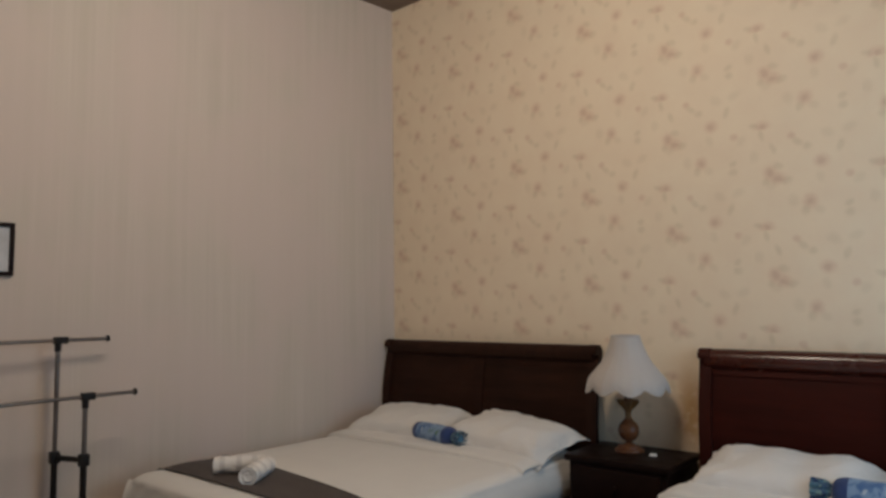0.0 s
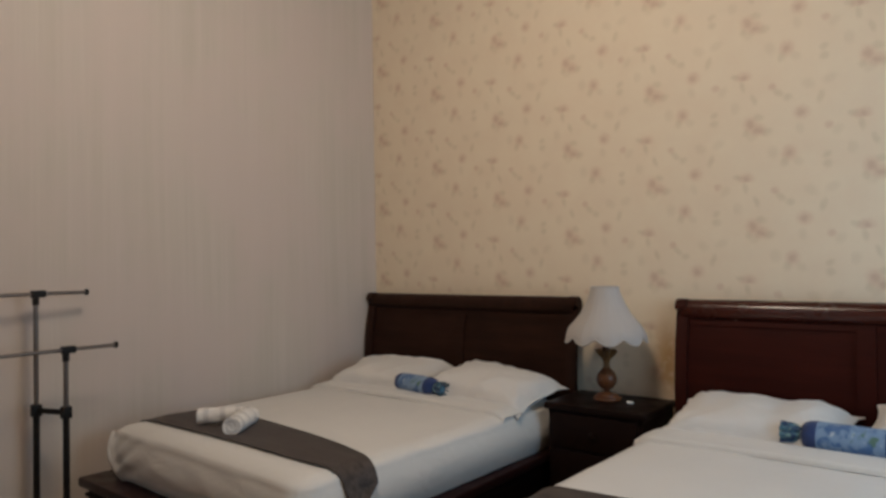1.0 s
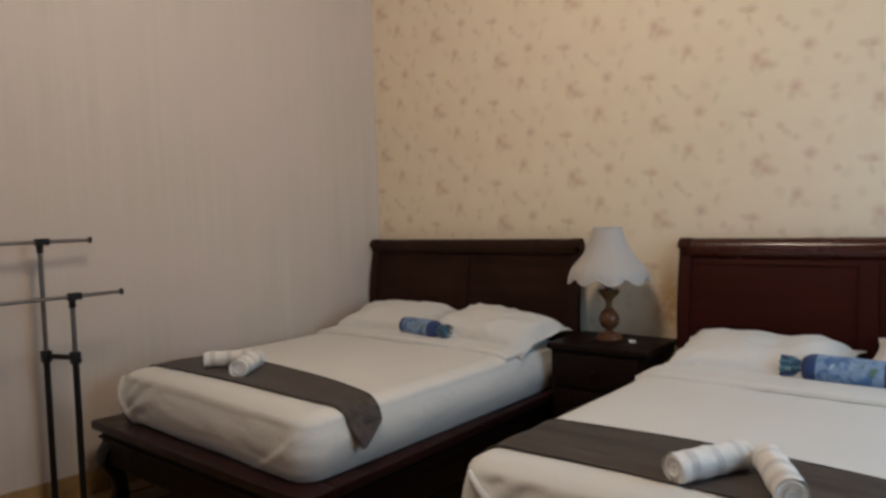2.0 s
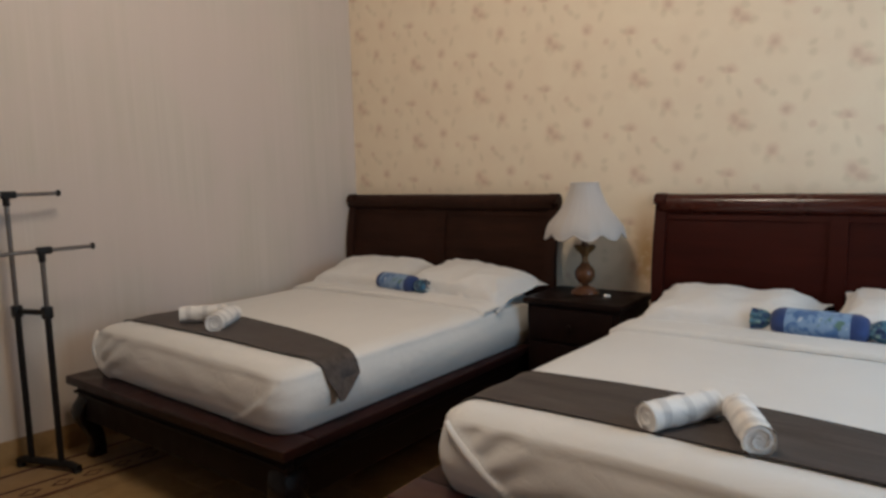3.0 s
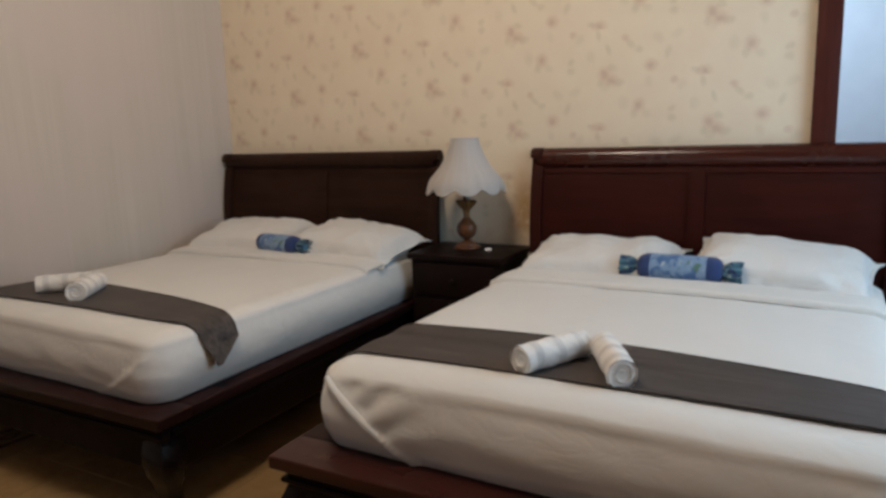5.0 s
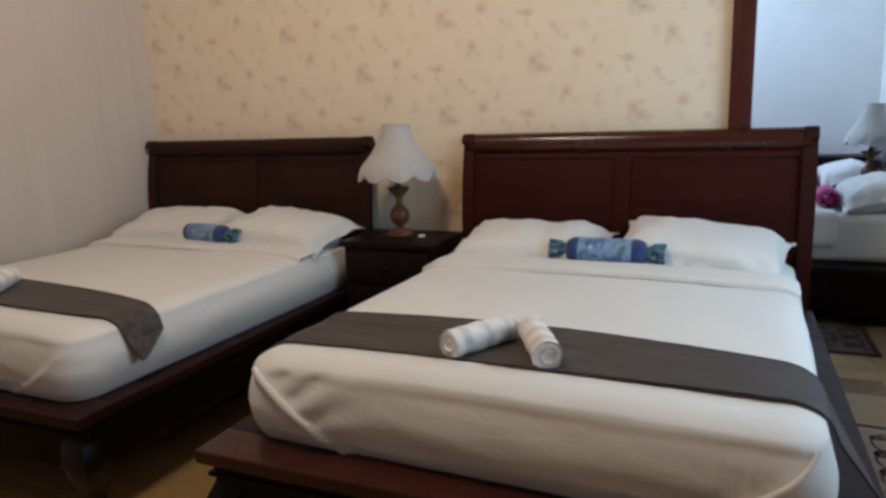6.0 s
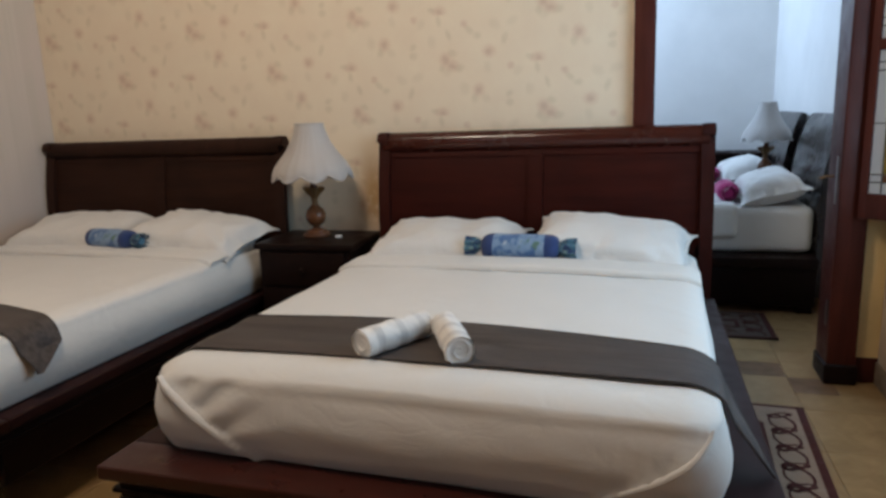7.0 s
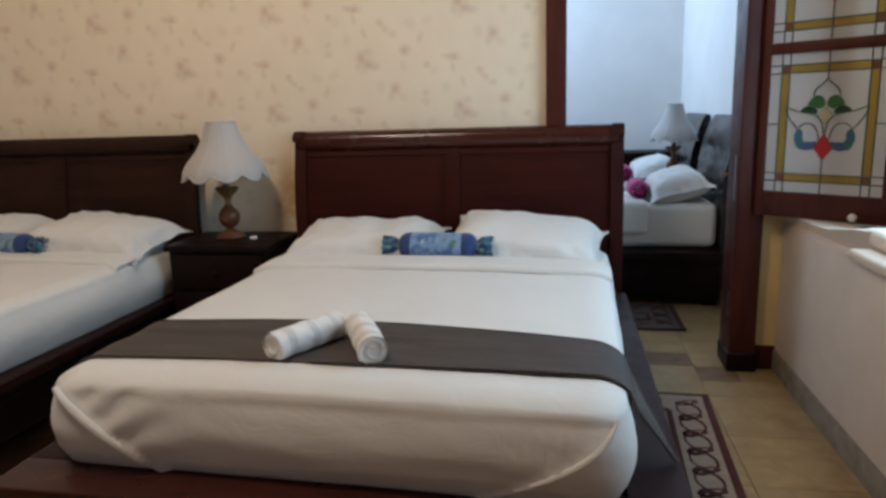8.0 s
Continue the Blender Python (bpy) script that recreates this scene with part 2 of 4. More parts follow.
def ruffle_cloth():
    """Printed cloth of the gathered ends: navy, teal and pale green patches."""
    k = Mat("printed_ruffle_cloth", (0.05, 0.13, 0.19), 0.85)
    v = k.coords()
    c = k.mix(k.span(k.noise(v, 34.0, 3, 0.5, 0.8), 0.42, 0.58, 0, 1, True), (0.016, 0.040, 0.12), (0.07, 0.18, 0.26))
    c = k.mix(k.span(k.noise(v, 52.0, 2), 0.55, 0.66, 0, 0.8, True), c, (0.20, 0.32, 0.30))
    k.put("Base Color", c)
    k.put("Sheen Weight", 0.1)
    k.bump(k.noise(v, 300.0, 2), 0.4, 0.004)
    return k.m


M_RUFFLE = ruffle_cloth()
M_BLACK = plain("black_plastic", (0.010, 0.008, 0.007), 0.5, vary=0.3, Specular_IOR_Level=0.25)
M_STEEL = plain("brushed_steel_tube", (0.20, 0.175, 0.16), 0.36, 0.9, vary=0.15)
M_TURNED = wood("turned_brown_wood", (0.075, 0.026, 0.012), (0.17, 0.07, 0.03), 0.3, 2)
M_GOLD = plain("antique_gilt_wood", (0.20, 0.10, 0.035), 0.38, 0.2, vary=0.4, scale=30)
M_WHITE = plain("white_plastic", (0.78, 0.77, 0.75), 0.35, vary=0.05)
M_PAPER = plain("picture_paper", (0.55, 0.57, 0.60), 0.6, vary=0.2)
M_INK = plain("dark_print", (0.05, 0.07, 0.09), 0.6, vary=0.4)
# next room's rug ground: the shadow it lies in is put into the colour
M_SHADED_RUG = cloth("shaded_brown_rug_pile", (0.058, 0.036, 0.025), 200, 0.5, 0.8, 0.1, 0.95, 10)
M_RUG = cloth("beige_rug_pile", (0.30, 0.205, 0.145), 200, 0.5, 0.8, 0.05, 0.95, 10)
# tan pile, darkened to hold the shadow beside the west wall
M_TAN = cloth("tan_rug_pile", (0.27, 0.158, 0.056), 200, 0.5, 0.8, 0.1, 0.95, 10)
M_MAROON = cloth("maroon_rug_pile", (0.066, 0.010, 0.007), 200, 0.5, 0.7, 0.0, 0.95, 10)


def tile_stone():
    k = Mat("beige_floor_tile", (0.4, 0.3, 0.17), 0.3)
    rnd = k.node("ObjectInfo").outputs["Random"]
    speck = k.noise(k.coords(), 60.0, 4)
    off = k.node("VectorMath", operation="ADD")
    k.l.new(k.coords(), off.inputs[0]), k.l.new(k.math("MULTIPLY", rnd, 40.0), off.inputs[1])
    cloud = k.noise(off.outputs[0], 7.0, 6, 0.62, 0.9)
    c = k.mix(k.span(cloud, 0.32, 0.68), (0.39, 0.255, 0.115), (0.26, 0.155, 0.062))
    c = k.mix(k.span(rnd, 0, 1, 0.0, 0.4), c, (0.21, 0.13, 0.058))
    c = k.mix(k.span(speck, 0.55, 0.8, 0, 0.25), c, (0.25, 0.17, 0.10))
    k.put("Base Color", c)
    k.put("Roughness", k.span(cloud, 0.3, 0.7, 0.40, 0.48))
    k.bump(speck, 0.04, 0.003)
    return k.m


M_TILE = tile_stone()
M_TILE_DARK = plain("brown_floor_tile", (0.19, 0.105, 0.05), 0.35, vary=0.35, scale=12)
M_GROUT = plain("floor_grout", (0.28, 0.185, 0.09), 0.85, vary=0.3)


def glass(name, colour, rough=0.12, trans=0.75):
    k = Mat(name, colour, rough, 0.0, Transmission_Weight=trans, IOR=1.45)
    k.bump(k.noise(k.coords(), 30.0, 3), 0.15, 0.004)
    return k.m


G_CLEAR = glass("milky_pane", (0.70, 0.68, 0.67), 0.3, 0.50)
G_AMBER = glass("amber_pane", (0.46, 0.30, 0.06), 0.2, 0.5)
G_BROWN = glass("brown_pane", (0.20, 0.08, 0.03), 0.2, 0.4)
G_GREEN = glass("green_pane", (0.05, 0.17, 0.05), 0.2, 0.4)
G_DARKGREEN = glass("dark_green_pane", (0.018, 0.07, 0.025), 0.2, 0.3)
G_PALE = glass("pale_amber_pane", (0.62, 0.52, 0.32), 0.25, 0.5)
G_BLUE = glass("blue_pane", (0.10, 0.14, 0.30), 0.2, 0.4)
G_TEAL = glass("teal_pane", (0.07, 0.20, 0.24), 0.2, 0.4)
G_RED = glass("red_pane", (0.55, 0.03, 0.03), 0.2, 0.4)
M_LEAD = plain("lead_came", (0.10, 0.09, 0.08), 0.45, 0.6, vary=0.3)

# ---- shaping helpers ----


def link(name, bm, material, smooth=True, crease=35):
    me = bpy.data.meshes.new(name)
    bmesh.ops.recalc_face_normals(bm, faces=bm.faces)
    if smooth:
        for f in bm.faces:
            f.smooth = True
        for e in bm.edges:
            if len(e.link_faces) == 2 and e.calc_face_angle(0) > radians(crease):
                e.smooth = False
    bm.to_mesh(me)
    bm.free()
    me.materials.append(material)
    return new(name, me)


def part(name, bm, material, parent, label="", crease=35):
    ob = link(name, bm, material, True, crease)
    ob.parent = parent
    if label:
        ob["label"] = label
    return ob


def thing(name, label, category, at=(0, 0, 0), group="", kind=""):
    ob = new(name)
    ob.location = at
    return tagged(ob, label, category, group, kind)


def box(x0, x1, y0, y1, z0, z1, bevel=0.004, seg=2, bm=None):
    own = bmesh.new()
    bmesh.ops.create_cube(own, size=1, matrix=Matrix.Translation(((x0 + x1) / 2, (y0 + y1) / 2, (z0 + z1) / 2)) @ Matrix.Diagonal((x1 - x0, y1 - y0, z1 - z0, 1)))
    if bevel:
        bmesh.ops.bevel(own, geom=own.edges[:], offset=bevel, segments=seg, affect="EDGES", profile=0.6)
    if bm is None:
        return own
    me = bpy.data.meshes.new("tmp")
    own.to_mesh(me)
    own.free()
    bm.from_mesh(me)
    bpy.data.meshes.remove(me)
    return bm


def lathe(profile, seg=32, at=(0, 0, 0), flute=None):
    bm = bmesh.new()
    rings = []
    for r, z in profile:
        ring = []
        for i in range(seg):
            a = 2 * math.pi * i / seg
            rr, dz = (r, 0) if flute is None else flute(r, z, a)
            ring.append(bm.verts.new((at[0] + rr * math.cos(a), at[1] + rr * math.sin(a), at[2] + z + dz)))
        rings.append(ring)
    for a, b in zip(rings, rings[1:]):
        for i in range(seg):
            bm.faces.new((a[i], a[(i + 1) % seg], b[(i + 1) % seg], b[i]))
    bm.faces.new(rings[0]), bm.faces.new(rings[-1])
    return bm


def tube(points, radius, seg=12, bm=None, caps=True, across=None):
    bm = bm or bmesh.new()
    pts = [Vector(p) for p in points]
    rings = []
    for i, p in enumerate(pts):
        d = (pts[min(i + 1, len(pts) - 1)] - pts[max(i - 1, 0)]).normalized()
        side = d.cross(Vector((0, 0, 1)) if abs(d.z) < 0.9 else Vector((1, 0, 0))).normalized()
        side = Vector(across) if across else side
        up = side.cross(d)
        r = radius(i / (len(pts) - 1)) if callable(radius) else radius
        rings.append([bm.verts.new(p + side * math.cos(2 * math.pi * j / seg) * r + up * math.sin(2 * math.pi * j / seg) * r) for j in range(seg)])
    for a, b in zip(rings, rings[1:]):
        for j in range(seg):
            bm.faces.new((a[j], a[(j + 1) % seg], b[(j + 1) % seg], b[j]))
    if caps:
        bm.faces.new(rings[0]), bm.faces.new(rings[-1])
    return bm


def extrude_x(profile, x0, x1, bevel=0.0):
    """A closed outline of (y, z) drawn out along x."""
    bm = bmesh.new()
    a = [bm.verts.new((x0, y, z)) for y, z in profile]
    b = [bm.verts.new((x1, y, z)) for y, z in profile]
    n = len(profile)
    for i in range(n):
        bm.faces.new((a[i], a[(i + 1) % n], b[(i + 1) % n], b[i]))
    fa, fb = bm.faces.new(a), bm.faces.new(b)
    if bevel:
        bmesh.ops.bevel(bm, geom=list({*fa.edges, *fb.edges}), offset=bevel, segments=2, affect="EDGES")
    return bm


def sheet(rows, thick=0.0):
    """A surface from rows of points."""
    bm = bmesh.new()
    vs = [[bm.verts.new(p) for p in row] for row in rows]
    for a, b in zip(vs, vs[1:]):
        for i in range(len(a) - 1):
            bm.faces.new((a[i], a[i + 1], b[i + 1], b[i]))
    if thick:
        bmesh.ops.recalc_face_normals(bm, faces=bm.faces)
        bmesh.ops.solidify(bm, geom=bm.faces[:], thickness=thick)
    return bm


def structure(name, bm, material, label="", smooth=True):
    ob = link(name, bm, material, smooth)
    return tagged(ob, label, "", "", "structure")


# ---- the setting ----
X0, X1, Y0, Y1, H = -3.61, 1.29, -2.2, 4.2, 3.90
SKEW = math.tan(radians(5.0))  # the west wall stands out of square


def skewed(bm):
    """Lean a run along the west wall to the wall's own line."""
    for v in bm.verts:
        v.co.x += (v.co.y - Y1) * SKEW
    return bm


structure("wall_west", skewed(box(X0 - 0.15, X0, Y0 - 0.15, Y1 - 0.001, -0.1, H, 0)), M_STREAK, "greyed pink wallpaper with fine upright streaks")
wall_n = box(X0 - 0.2, 0.112, Y1, Y1 + 0.15, -0.1, H, 0)
box(0.112, 1.02, Y1, Y1 + 0.15, 2.55, H, 0, bm=wall_n)
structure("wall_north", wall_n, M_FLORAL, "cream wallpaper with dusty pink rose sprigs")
structure("wall_corner", box(1.175, 1.55, Y1, Y1 + 0.15, -0.1, H, 0), M_YELLOW, "yellow painted strip of wall beside the opening")
south = box(X0 - 0.9, -2.40, Y0 - 0.15, Y0, -0.1, H, 0)
box(-1.30, 2.5, Y0 - 0.15, Y0, -0.1, H, 0, bm=south)
box(-2.40, -1.30, Y0 - 0.15, Y0, -0.1, 1.05, 0, bm=south)
box(-2.40, -1.30, Y0 - 0.15, Y0, 2.45, H, 0, bm=south)
structure("wall_south", south, M_PANEL, "brown panelled wall with a window opening")
east = box(X1, X1 + 0.16, Y0, Y1, -0.1, 0.80, 0.006)
box(X1, X1 + 0.16, Y0, 1.0, 0.80, H, 0, bm=east)
box(X1, X1 + 0.16, 1.0, Y1, 2.62, H, 0, bm=east)
structure("wall_east", east, M_BEIGE, "beige painted wall with a wide window opening")
sill = box(X1 - 0.035, X1 + 0.2, Y0, 3.31, 0.795, 0.84, 0.018, 4)
structure("window_sill", sill, M_BEIGE, "beige rounded window ledge")
structure("wall_kerb", box(X1 + 0.04, X1 + 0.16, Y0, 3.40, 0.84, 0.905, 0.028, 4), M_BEIGE, "beige upstand on the window ledge")
shoulder = extrude_x([(Y1, 0.80), (Y1, 0.842), (3.80, 0.845), (3.62, 0.856), (3.46, 0.884), (3.38, 0.898), (3.30, 0.902), (3.30, 0.80)], X1, X1 + 0.16)
for v in shoulder.verts:
    if v.co.y < 3.32:
        v.co.x = max(v.co.x, X1 + 0.05)
structure("wall_shoulder", shoulder, M_BEIGE, "sloping shoulder of the low wall under the shutter")
structure("wall_outside", box(2.35, 2.5, Y0, 4.6, -0.1, H, 0), M_PALE, "pale wall outside the window")
ceil = bmesh.new()
board = X0 - 0.9
while board < 2.5:  # dark boards with narrow joints
    box(board, min(board + 0.136, 2.5), Y0 - 0.15, Y1 + 0.15, H, H + 0.05, 0.004, 1, bm=ceil)
    board += 0.14
box(X0 - 0.9, 2.5, Y0 - 0.15, Y1 + 0.15, H + 0.05, H + 0.12, 0, bm=ceil)
structure("ceiling", ceil, M_CEILWOOD, "dark brown boarded ceiling")
structure("baseboard_east", box(X1 - 0.012, X1, Y0, Y1 - 0.012, 0.0, 0.115, 0.004), M_SKIRT, "grey stone skirting")
structure("baseboard_north", box(1.191, X1, Y1 - 0.012, Y1, 0.0, 0.13, 0.003), M_FRAME, "brown skirting")
structure("baseboard_west", skewed(box(X0, X0 + 0.012, Y0, Y1 - 0.02, 0.0, 0.13, 0.003)), M_TILE, "tan tiled skirting")

# next room
NX0, NX1, NY1 = -1.6, 1.44, 8.4
structure("wall_next_east", box(NX1, NX1 + 0.15, Y1 + 0.15, NY1 + 0.15, -0.1, H, 0), M_PALE, "pale wall of the next room")
structure("wall_next_north", box(NX0 - 0.15, NX1, NY1, NY1 + 0.15, -0.1, H, 0), M_PALE, "pale far wall of the next room")
structure("wall_next_west", box(NX0 - 0.15, NX0, Y1 + 0.15, NY1, -0.1, H, 0), M_PALE, "pale wall of the next room")
structure("wall_next_south", box(NX0 - 0.15, 0.10, Y1 + 0.152, Y1 + 0.17, -0.1, H, 0), M_PALE, "pale wall of the next room")
structure("ceiling_next", box(NX0 - 0.15, NX1 + 0.15, Y1 + 0.15, NY1 + 0.15, H, H + 0.12, 0), M_CEIL, "white ceiling")

# opening between the rooms
door = thing("door_frame", "red-brown wooden frame of the opening between rooms", "door frame", kind="structure")
part("jamb", box(0.10, 0.203, Y1 - 0.045, Y1 + 0.17, 0, 2.65, 0.006), M_FRAME, door)
part("jamb", box(1.050, 1.182, Y1 - 0.055, Y1 + 0.17, 0.10, 2.65, 0.012, 3), M_FRAME, door)
part("plinth", box(1.040, 1.190, Y1 - 0.068, Y1 + 0.17, 0, 0.105, 0.016, 3), M_BLACKWOOD, door, "blackened plinth block")
for z0, z1 in ((0.29, 0.42), (0.90, 1.13)):
    part("strike_plate", box(1.046, 1.0495, Y1 - 0.02, Y1 + 0.015, z0, z1, 0.001), M_STEEL, door, "grey metal strike plate")
part("latch_lever", tube([(1.047, Y1 + 0.05, 1.03), (1.010, Y1 + 0.05, 1.03), (0.985, Y1 + 0.05, 1.02)], 0.007, 10), M_GOLD, door, "small brass latch lever")
part("lintel", box(0.203, 1.050, Y1 - 0.045, Y1 + 0.17, 2.53, 2.65, 0.006), M_FRAME, door)

# ---- beds ----
HEAD_Y = 4.06


def sleigh(front, r=0.040):
    """Outline (y, z) of the rolled headboard's side."""
    out = []
    for i in range(25):
        s = i / 24
        z = 0.30 + 0.95 * s
        out.append((front + 0.070 * max(0, (s - 0.45) / 0.55) ** 2.2, z))
    cy, cz = front + 0.075, 1.262
    for i in range(13):
        a = math.pi * (1.05 - 1.25 * i / 12)
        out.append((cy + r * math.cos(a) * 1.0, cz + r * math.sin(a)))
    for i in range(25):
        s = 1 - i / 24
        z = 0.30 + 0.92 * s
        out.append((front + 0.035 + 0.065 * max(0, (s - 0.45) / 0.55) ** 2.2, z))
    return out


def bed(cx, label, hw, off, front, panel, post):
    """A low platform bed with a rolled headboard, centred on cx."""
    b = thing("bed", label, "bed", (cx, 0, 0), "platform beds with rolled headboards")
    top = 0.447
    # headboard: posts, panels, roll
    for s in (-1, 1):
        a, c = sorted((s * 0.875, s * 0.812))
        part("headboard_post", extrude_x(sleigh(HEAD_Y - 0.012, 0.047), a, c, 0.004), post, b)
    thin = [(y + 0.014, z) for y, z in sleigh(HEAD_Y)[:25]] + [(y - 0.008, z) for y, z in sleigh(HEAD_Y)[38:]]
    for s in (-1, 1):
        a, c = sorted((s * 0.038, s * 0.812))
        part("headboard_panel", extrude_x(thin, a, c), panel, b)
    part("divider", extrude_x([(y - 0.001, z) for y, z in sleigh(HEAD_Y)[:25]] + [(y, z) for y, z in sleigh(HEAD_Y)[38:]], -0.038, 0.038, 0.006), panel, b)
    roll = [(HEAD_Y + 0.075 + 0.05 * math.cos(a) * 0.98, 1.252 + 0.053 * math.sin(a)) for a in [2 * math.pi * i / 28 for i in range(28)]]
    part("top_roll", extrude_x(roll, -0.850, 0.850, 0.004), M_ROLL if post is M_HEADV else post, b)
    strip = [(y, z) for y, z in sleigh(HEAD_Y + 0.004)[22:25]] + [(y + 0.03, z) for y, z in reversed(sleigh(HEAD_Y + 0.004)[22:25])]
    part("top_rail", extrude_x(strip, -0.812, 0.812), panel, b)
    # platform: ledge boards, apron, legs
    cross = M_WOODX if panel is M_BROWN else M_WOOD
    inner = 0.16
    part("ledge_board", box(off - hw, off + hw, front, front + inner, top - 0.045, top, 0.010, 3), cross, b)
    for s in (-1, 1):
        a, c = sorted((off + s * hw, off + s * (hw - inner)))
        part("ledge_board", box(a, c, front + inner, HEAD_Y - 0.01, top - 0.045, top, 0.010, 3), M_WOODY, b)
    part("slat_base", box(off - hw + inner, off + hw - inner, front + inner, HEAD_Y - 0.01, top - 0.10, top - 0.02, 0.004), M_BLACKWOOD, b)
    # apron and mouldings: shade under the ledge is put in as near-black wood
    drop = 0.035
    part("apron", box(off - hw + drop, off + hw - drop, front + drop, front + drop + 0.05, 0.215, top - 0.045, 0.020, 3), M_BLACKWOOD, b)
    for s in (-1, 1):
        a, c = sorted((off + s * (hw - drop), off + s * (hw - drop - 0.05)))
        part("apron", box(a, c, front + drop + 0.05, HEAD_Y - 0.02, 0.20, top - 0.045, 0.014, 3), M_BLACKWOOD, b)
        a, c = sorted((off + s * (hw - drop + 0.012), off + s * (hw - drop - 0.03)))
        part("moulding", box(a, c, front + drop + 0.05, HEAD_Y - 0.02, 0.352, 0.368, 0.007, 3), M_BLACKWOOD, b)
    part("moulding", box(off - hw + drop - 0.012, off + hw - drop + 0.012, front + drop - 0.012, front + drop + 0.03, 0.352, 0.368, 0.007, 3), M_BLACKWOOD, b)
    for sx in (-1, 1):
        for fy in (0, 1):
            part("leg", leg(sx, fy, hw - drop + sx * off, front + drop if not fy else HEAD_Y - 0.02), M_LEG, b)
    return b


def leg(sx, fy, x, y):
    """A bulging, inward curving square leg under the corner (x, y)."""
    bm = bmesh.new()
    rings = []
    sy = 1 if fy else -1
    for z, out, w in ((0.40, -0.006, 0.105), (0.345, -0.002, 0.11), (0.315, 0.010, 0.118), (0.285, 0.024, 0.122), (0.25, 0.034, 0.120), (0.215, 0.030, 0.108), (0.17, 0.008, 0.088), (0.12, -0.016, 0.074), (0.06, -0.024, 0.070), (0.03, -0.014, 0.080), (0.0, -0.012, 0.082)):
        ox, oy = sx * (x + out), y + sy * out
        ring = []
        for i in range(40):
            a = 2 * math.pi * i / 40
            q = 1 / max(abs(math.cos(a)), abs(math.sin(a))) ** 0.72
            ring.append(bm.verts.new((ox - sx * w / 2 + w / 2 * q * math.cos(a), oy - sy * w / 2 + w / 2 * q * math.sin(a), z)))
        rings.append(ring)
    for a, c in zip(rings, rings[1:]):
        for i in range(40):
            bm.faces.new((a[i], a[(i + 1) % 40], c[(i + 1) % 40], c[i]))
    bm.faces.new(rings[0]), bm.faces.new(rings[-1])
    return bm


def smooth(x):
    x = max(0.0, min(1.0, x))
    return x * x * (3 - 2 * x)


def mattress(cx, hw, y0, y1, z0, z1, seed, fold_y, folds, label):
    """A sheeted mattress: rounded box with tucked corners, creases and a turned-down top edge."""
    r, rc = 0.085, 0.11
    xs = [-hw + 2 * hw * i / 110 for i in range(111)]
    ys = sorted({*[round(y0 + (y1 - y0) * (i / 70) ** 1.25, 4) for i in range(71)], *[round(fold_y - 0.03 + 0.004 * i, 4) for i in range(16)]})
    zs = [z0 + (z1 - z0) * i / 22 for i in range(23)]
    bm = bmesh.new()
    verts = {}

    def place(i, j, k):
        x, y, z = xs[i], ys[j], zs[k]
        key = (i, j, k)
        if key in verts:
            return verts[key]
        # round the plan corners, then the upper edge
        ax, ay = hw - rc, (y1 - y0) / 2 - rc
        px, py = x, y - (y0 + y1) / 2
        qx, qy = max(-ax, min(ax, px)), max(-ay, min(ay, py))
        dx, dy = px - qx, py - qy
        m = max(abs(dx), abs(dy))
        L = math.hypot(dx, dy)
        if L > 1e-9:
            dx, dy = dx * m / L, dy * m / L
        px, py = qx + dx, qy + dy
        zz = z
        if m > 0 and k == len(zs) - 1:
            # on top, close to the border: roll down
            e = max(0.0, (m - (rc - r)) / r)
            zz = z1 - r * (1 - math.sqrt(max(0.0, 1 - (e * 0.72) ** 2)))
        elif k < len(zs) - 1:
            top_z = z1 - r * (1 - math.sqrt(1 - 0.72 ** 2))
            zz = z0 + (top_z - z0) * k / (len(zs) - 1)
            s = (zz - z0) / (top_z - z0)
            bulge = 0.030 * math.sin(math.pi * min(1, s * 0.95 + 0.12)) - 0.020 * (1 - s) ** 2 + 0.004
            if L > 1e-9:
                px += dx / max(m, 1e-9) * bulge
                py += dy / max(m, 1e-9) * bulge
        wx, wy = cx + px, py + (y0 + y1) / 2
        n1 = noise.noise(Vector((wx * 2.2, wy * 2.2, seed)))
        crown = 0.012 * (1 - (px / hw) ** 2)
        if k == len(zs) - 1:
            zz += crown + 0.004 * n1 + 0.0025 * noise.noise(Vector((wx * 9, wy * 5, seed + 3)))
        else:
            s = k / (len(zs) - 1)
            if py < -ay:  # the foot end: pleats fanning from the corners and the tucked welts
                h = zz - z0
                for side in (-1, 1):
                    dxe = hw - side * px
                    deep = z1 - z0 - h
                    line = dxe - (0.02 + deep * folds if side < 0 else 0.03 + 5.0 * deep * deep)
                    py -= (0.016 if side < 0 else 0.0065) * math.exp(-(line / (0.016 if side < 0 else 0.024)) ** 2) * smooth(dxe / 0.06)
                    if line < 0:
                        py -= 0.006
                    if side > 0:  # short upright pleats beside the curved welt
                        py -= 0.0075 * math.sin(dxe * 190 + deep * 16 + 4 * n1) * math.exp(-((dxe - 0.15) / 0.085) ** 2) * smooth(line / 0.03) * smooth((deep - 0.05) / 0.06)
                        continue
                    fan = math.sin(26 * math.atan2(h + 0.05, dxe + 0.03) + 3 * n1)
                    py -= 0.0060 * fan * math.exp(-((dxe - 0.22) / 0.20) ** 2) * smooth(line / 0.05)
                py -= 0.004 * noise.noise(Vector((px * 4.0, h * 16 + px * 3.0, seed + 8)))
                py -= 0.004 * math.exp(-((h - 0.045 - 0.012 * math.sin(px * 5)) / 0.012) ** 2)
            else:
                px += math.copysign(0.006, px) * noise.noise(Vector((wy * 3.5, zz * 9, seed + 5)))
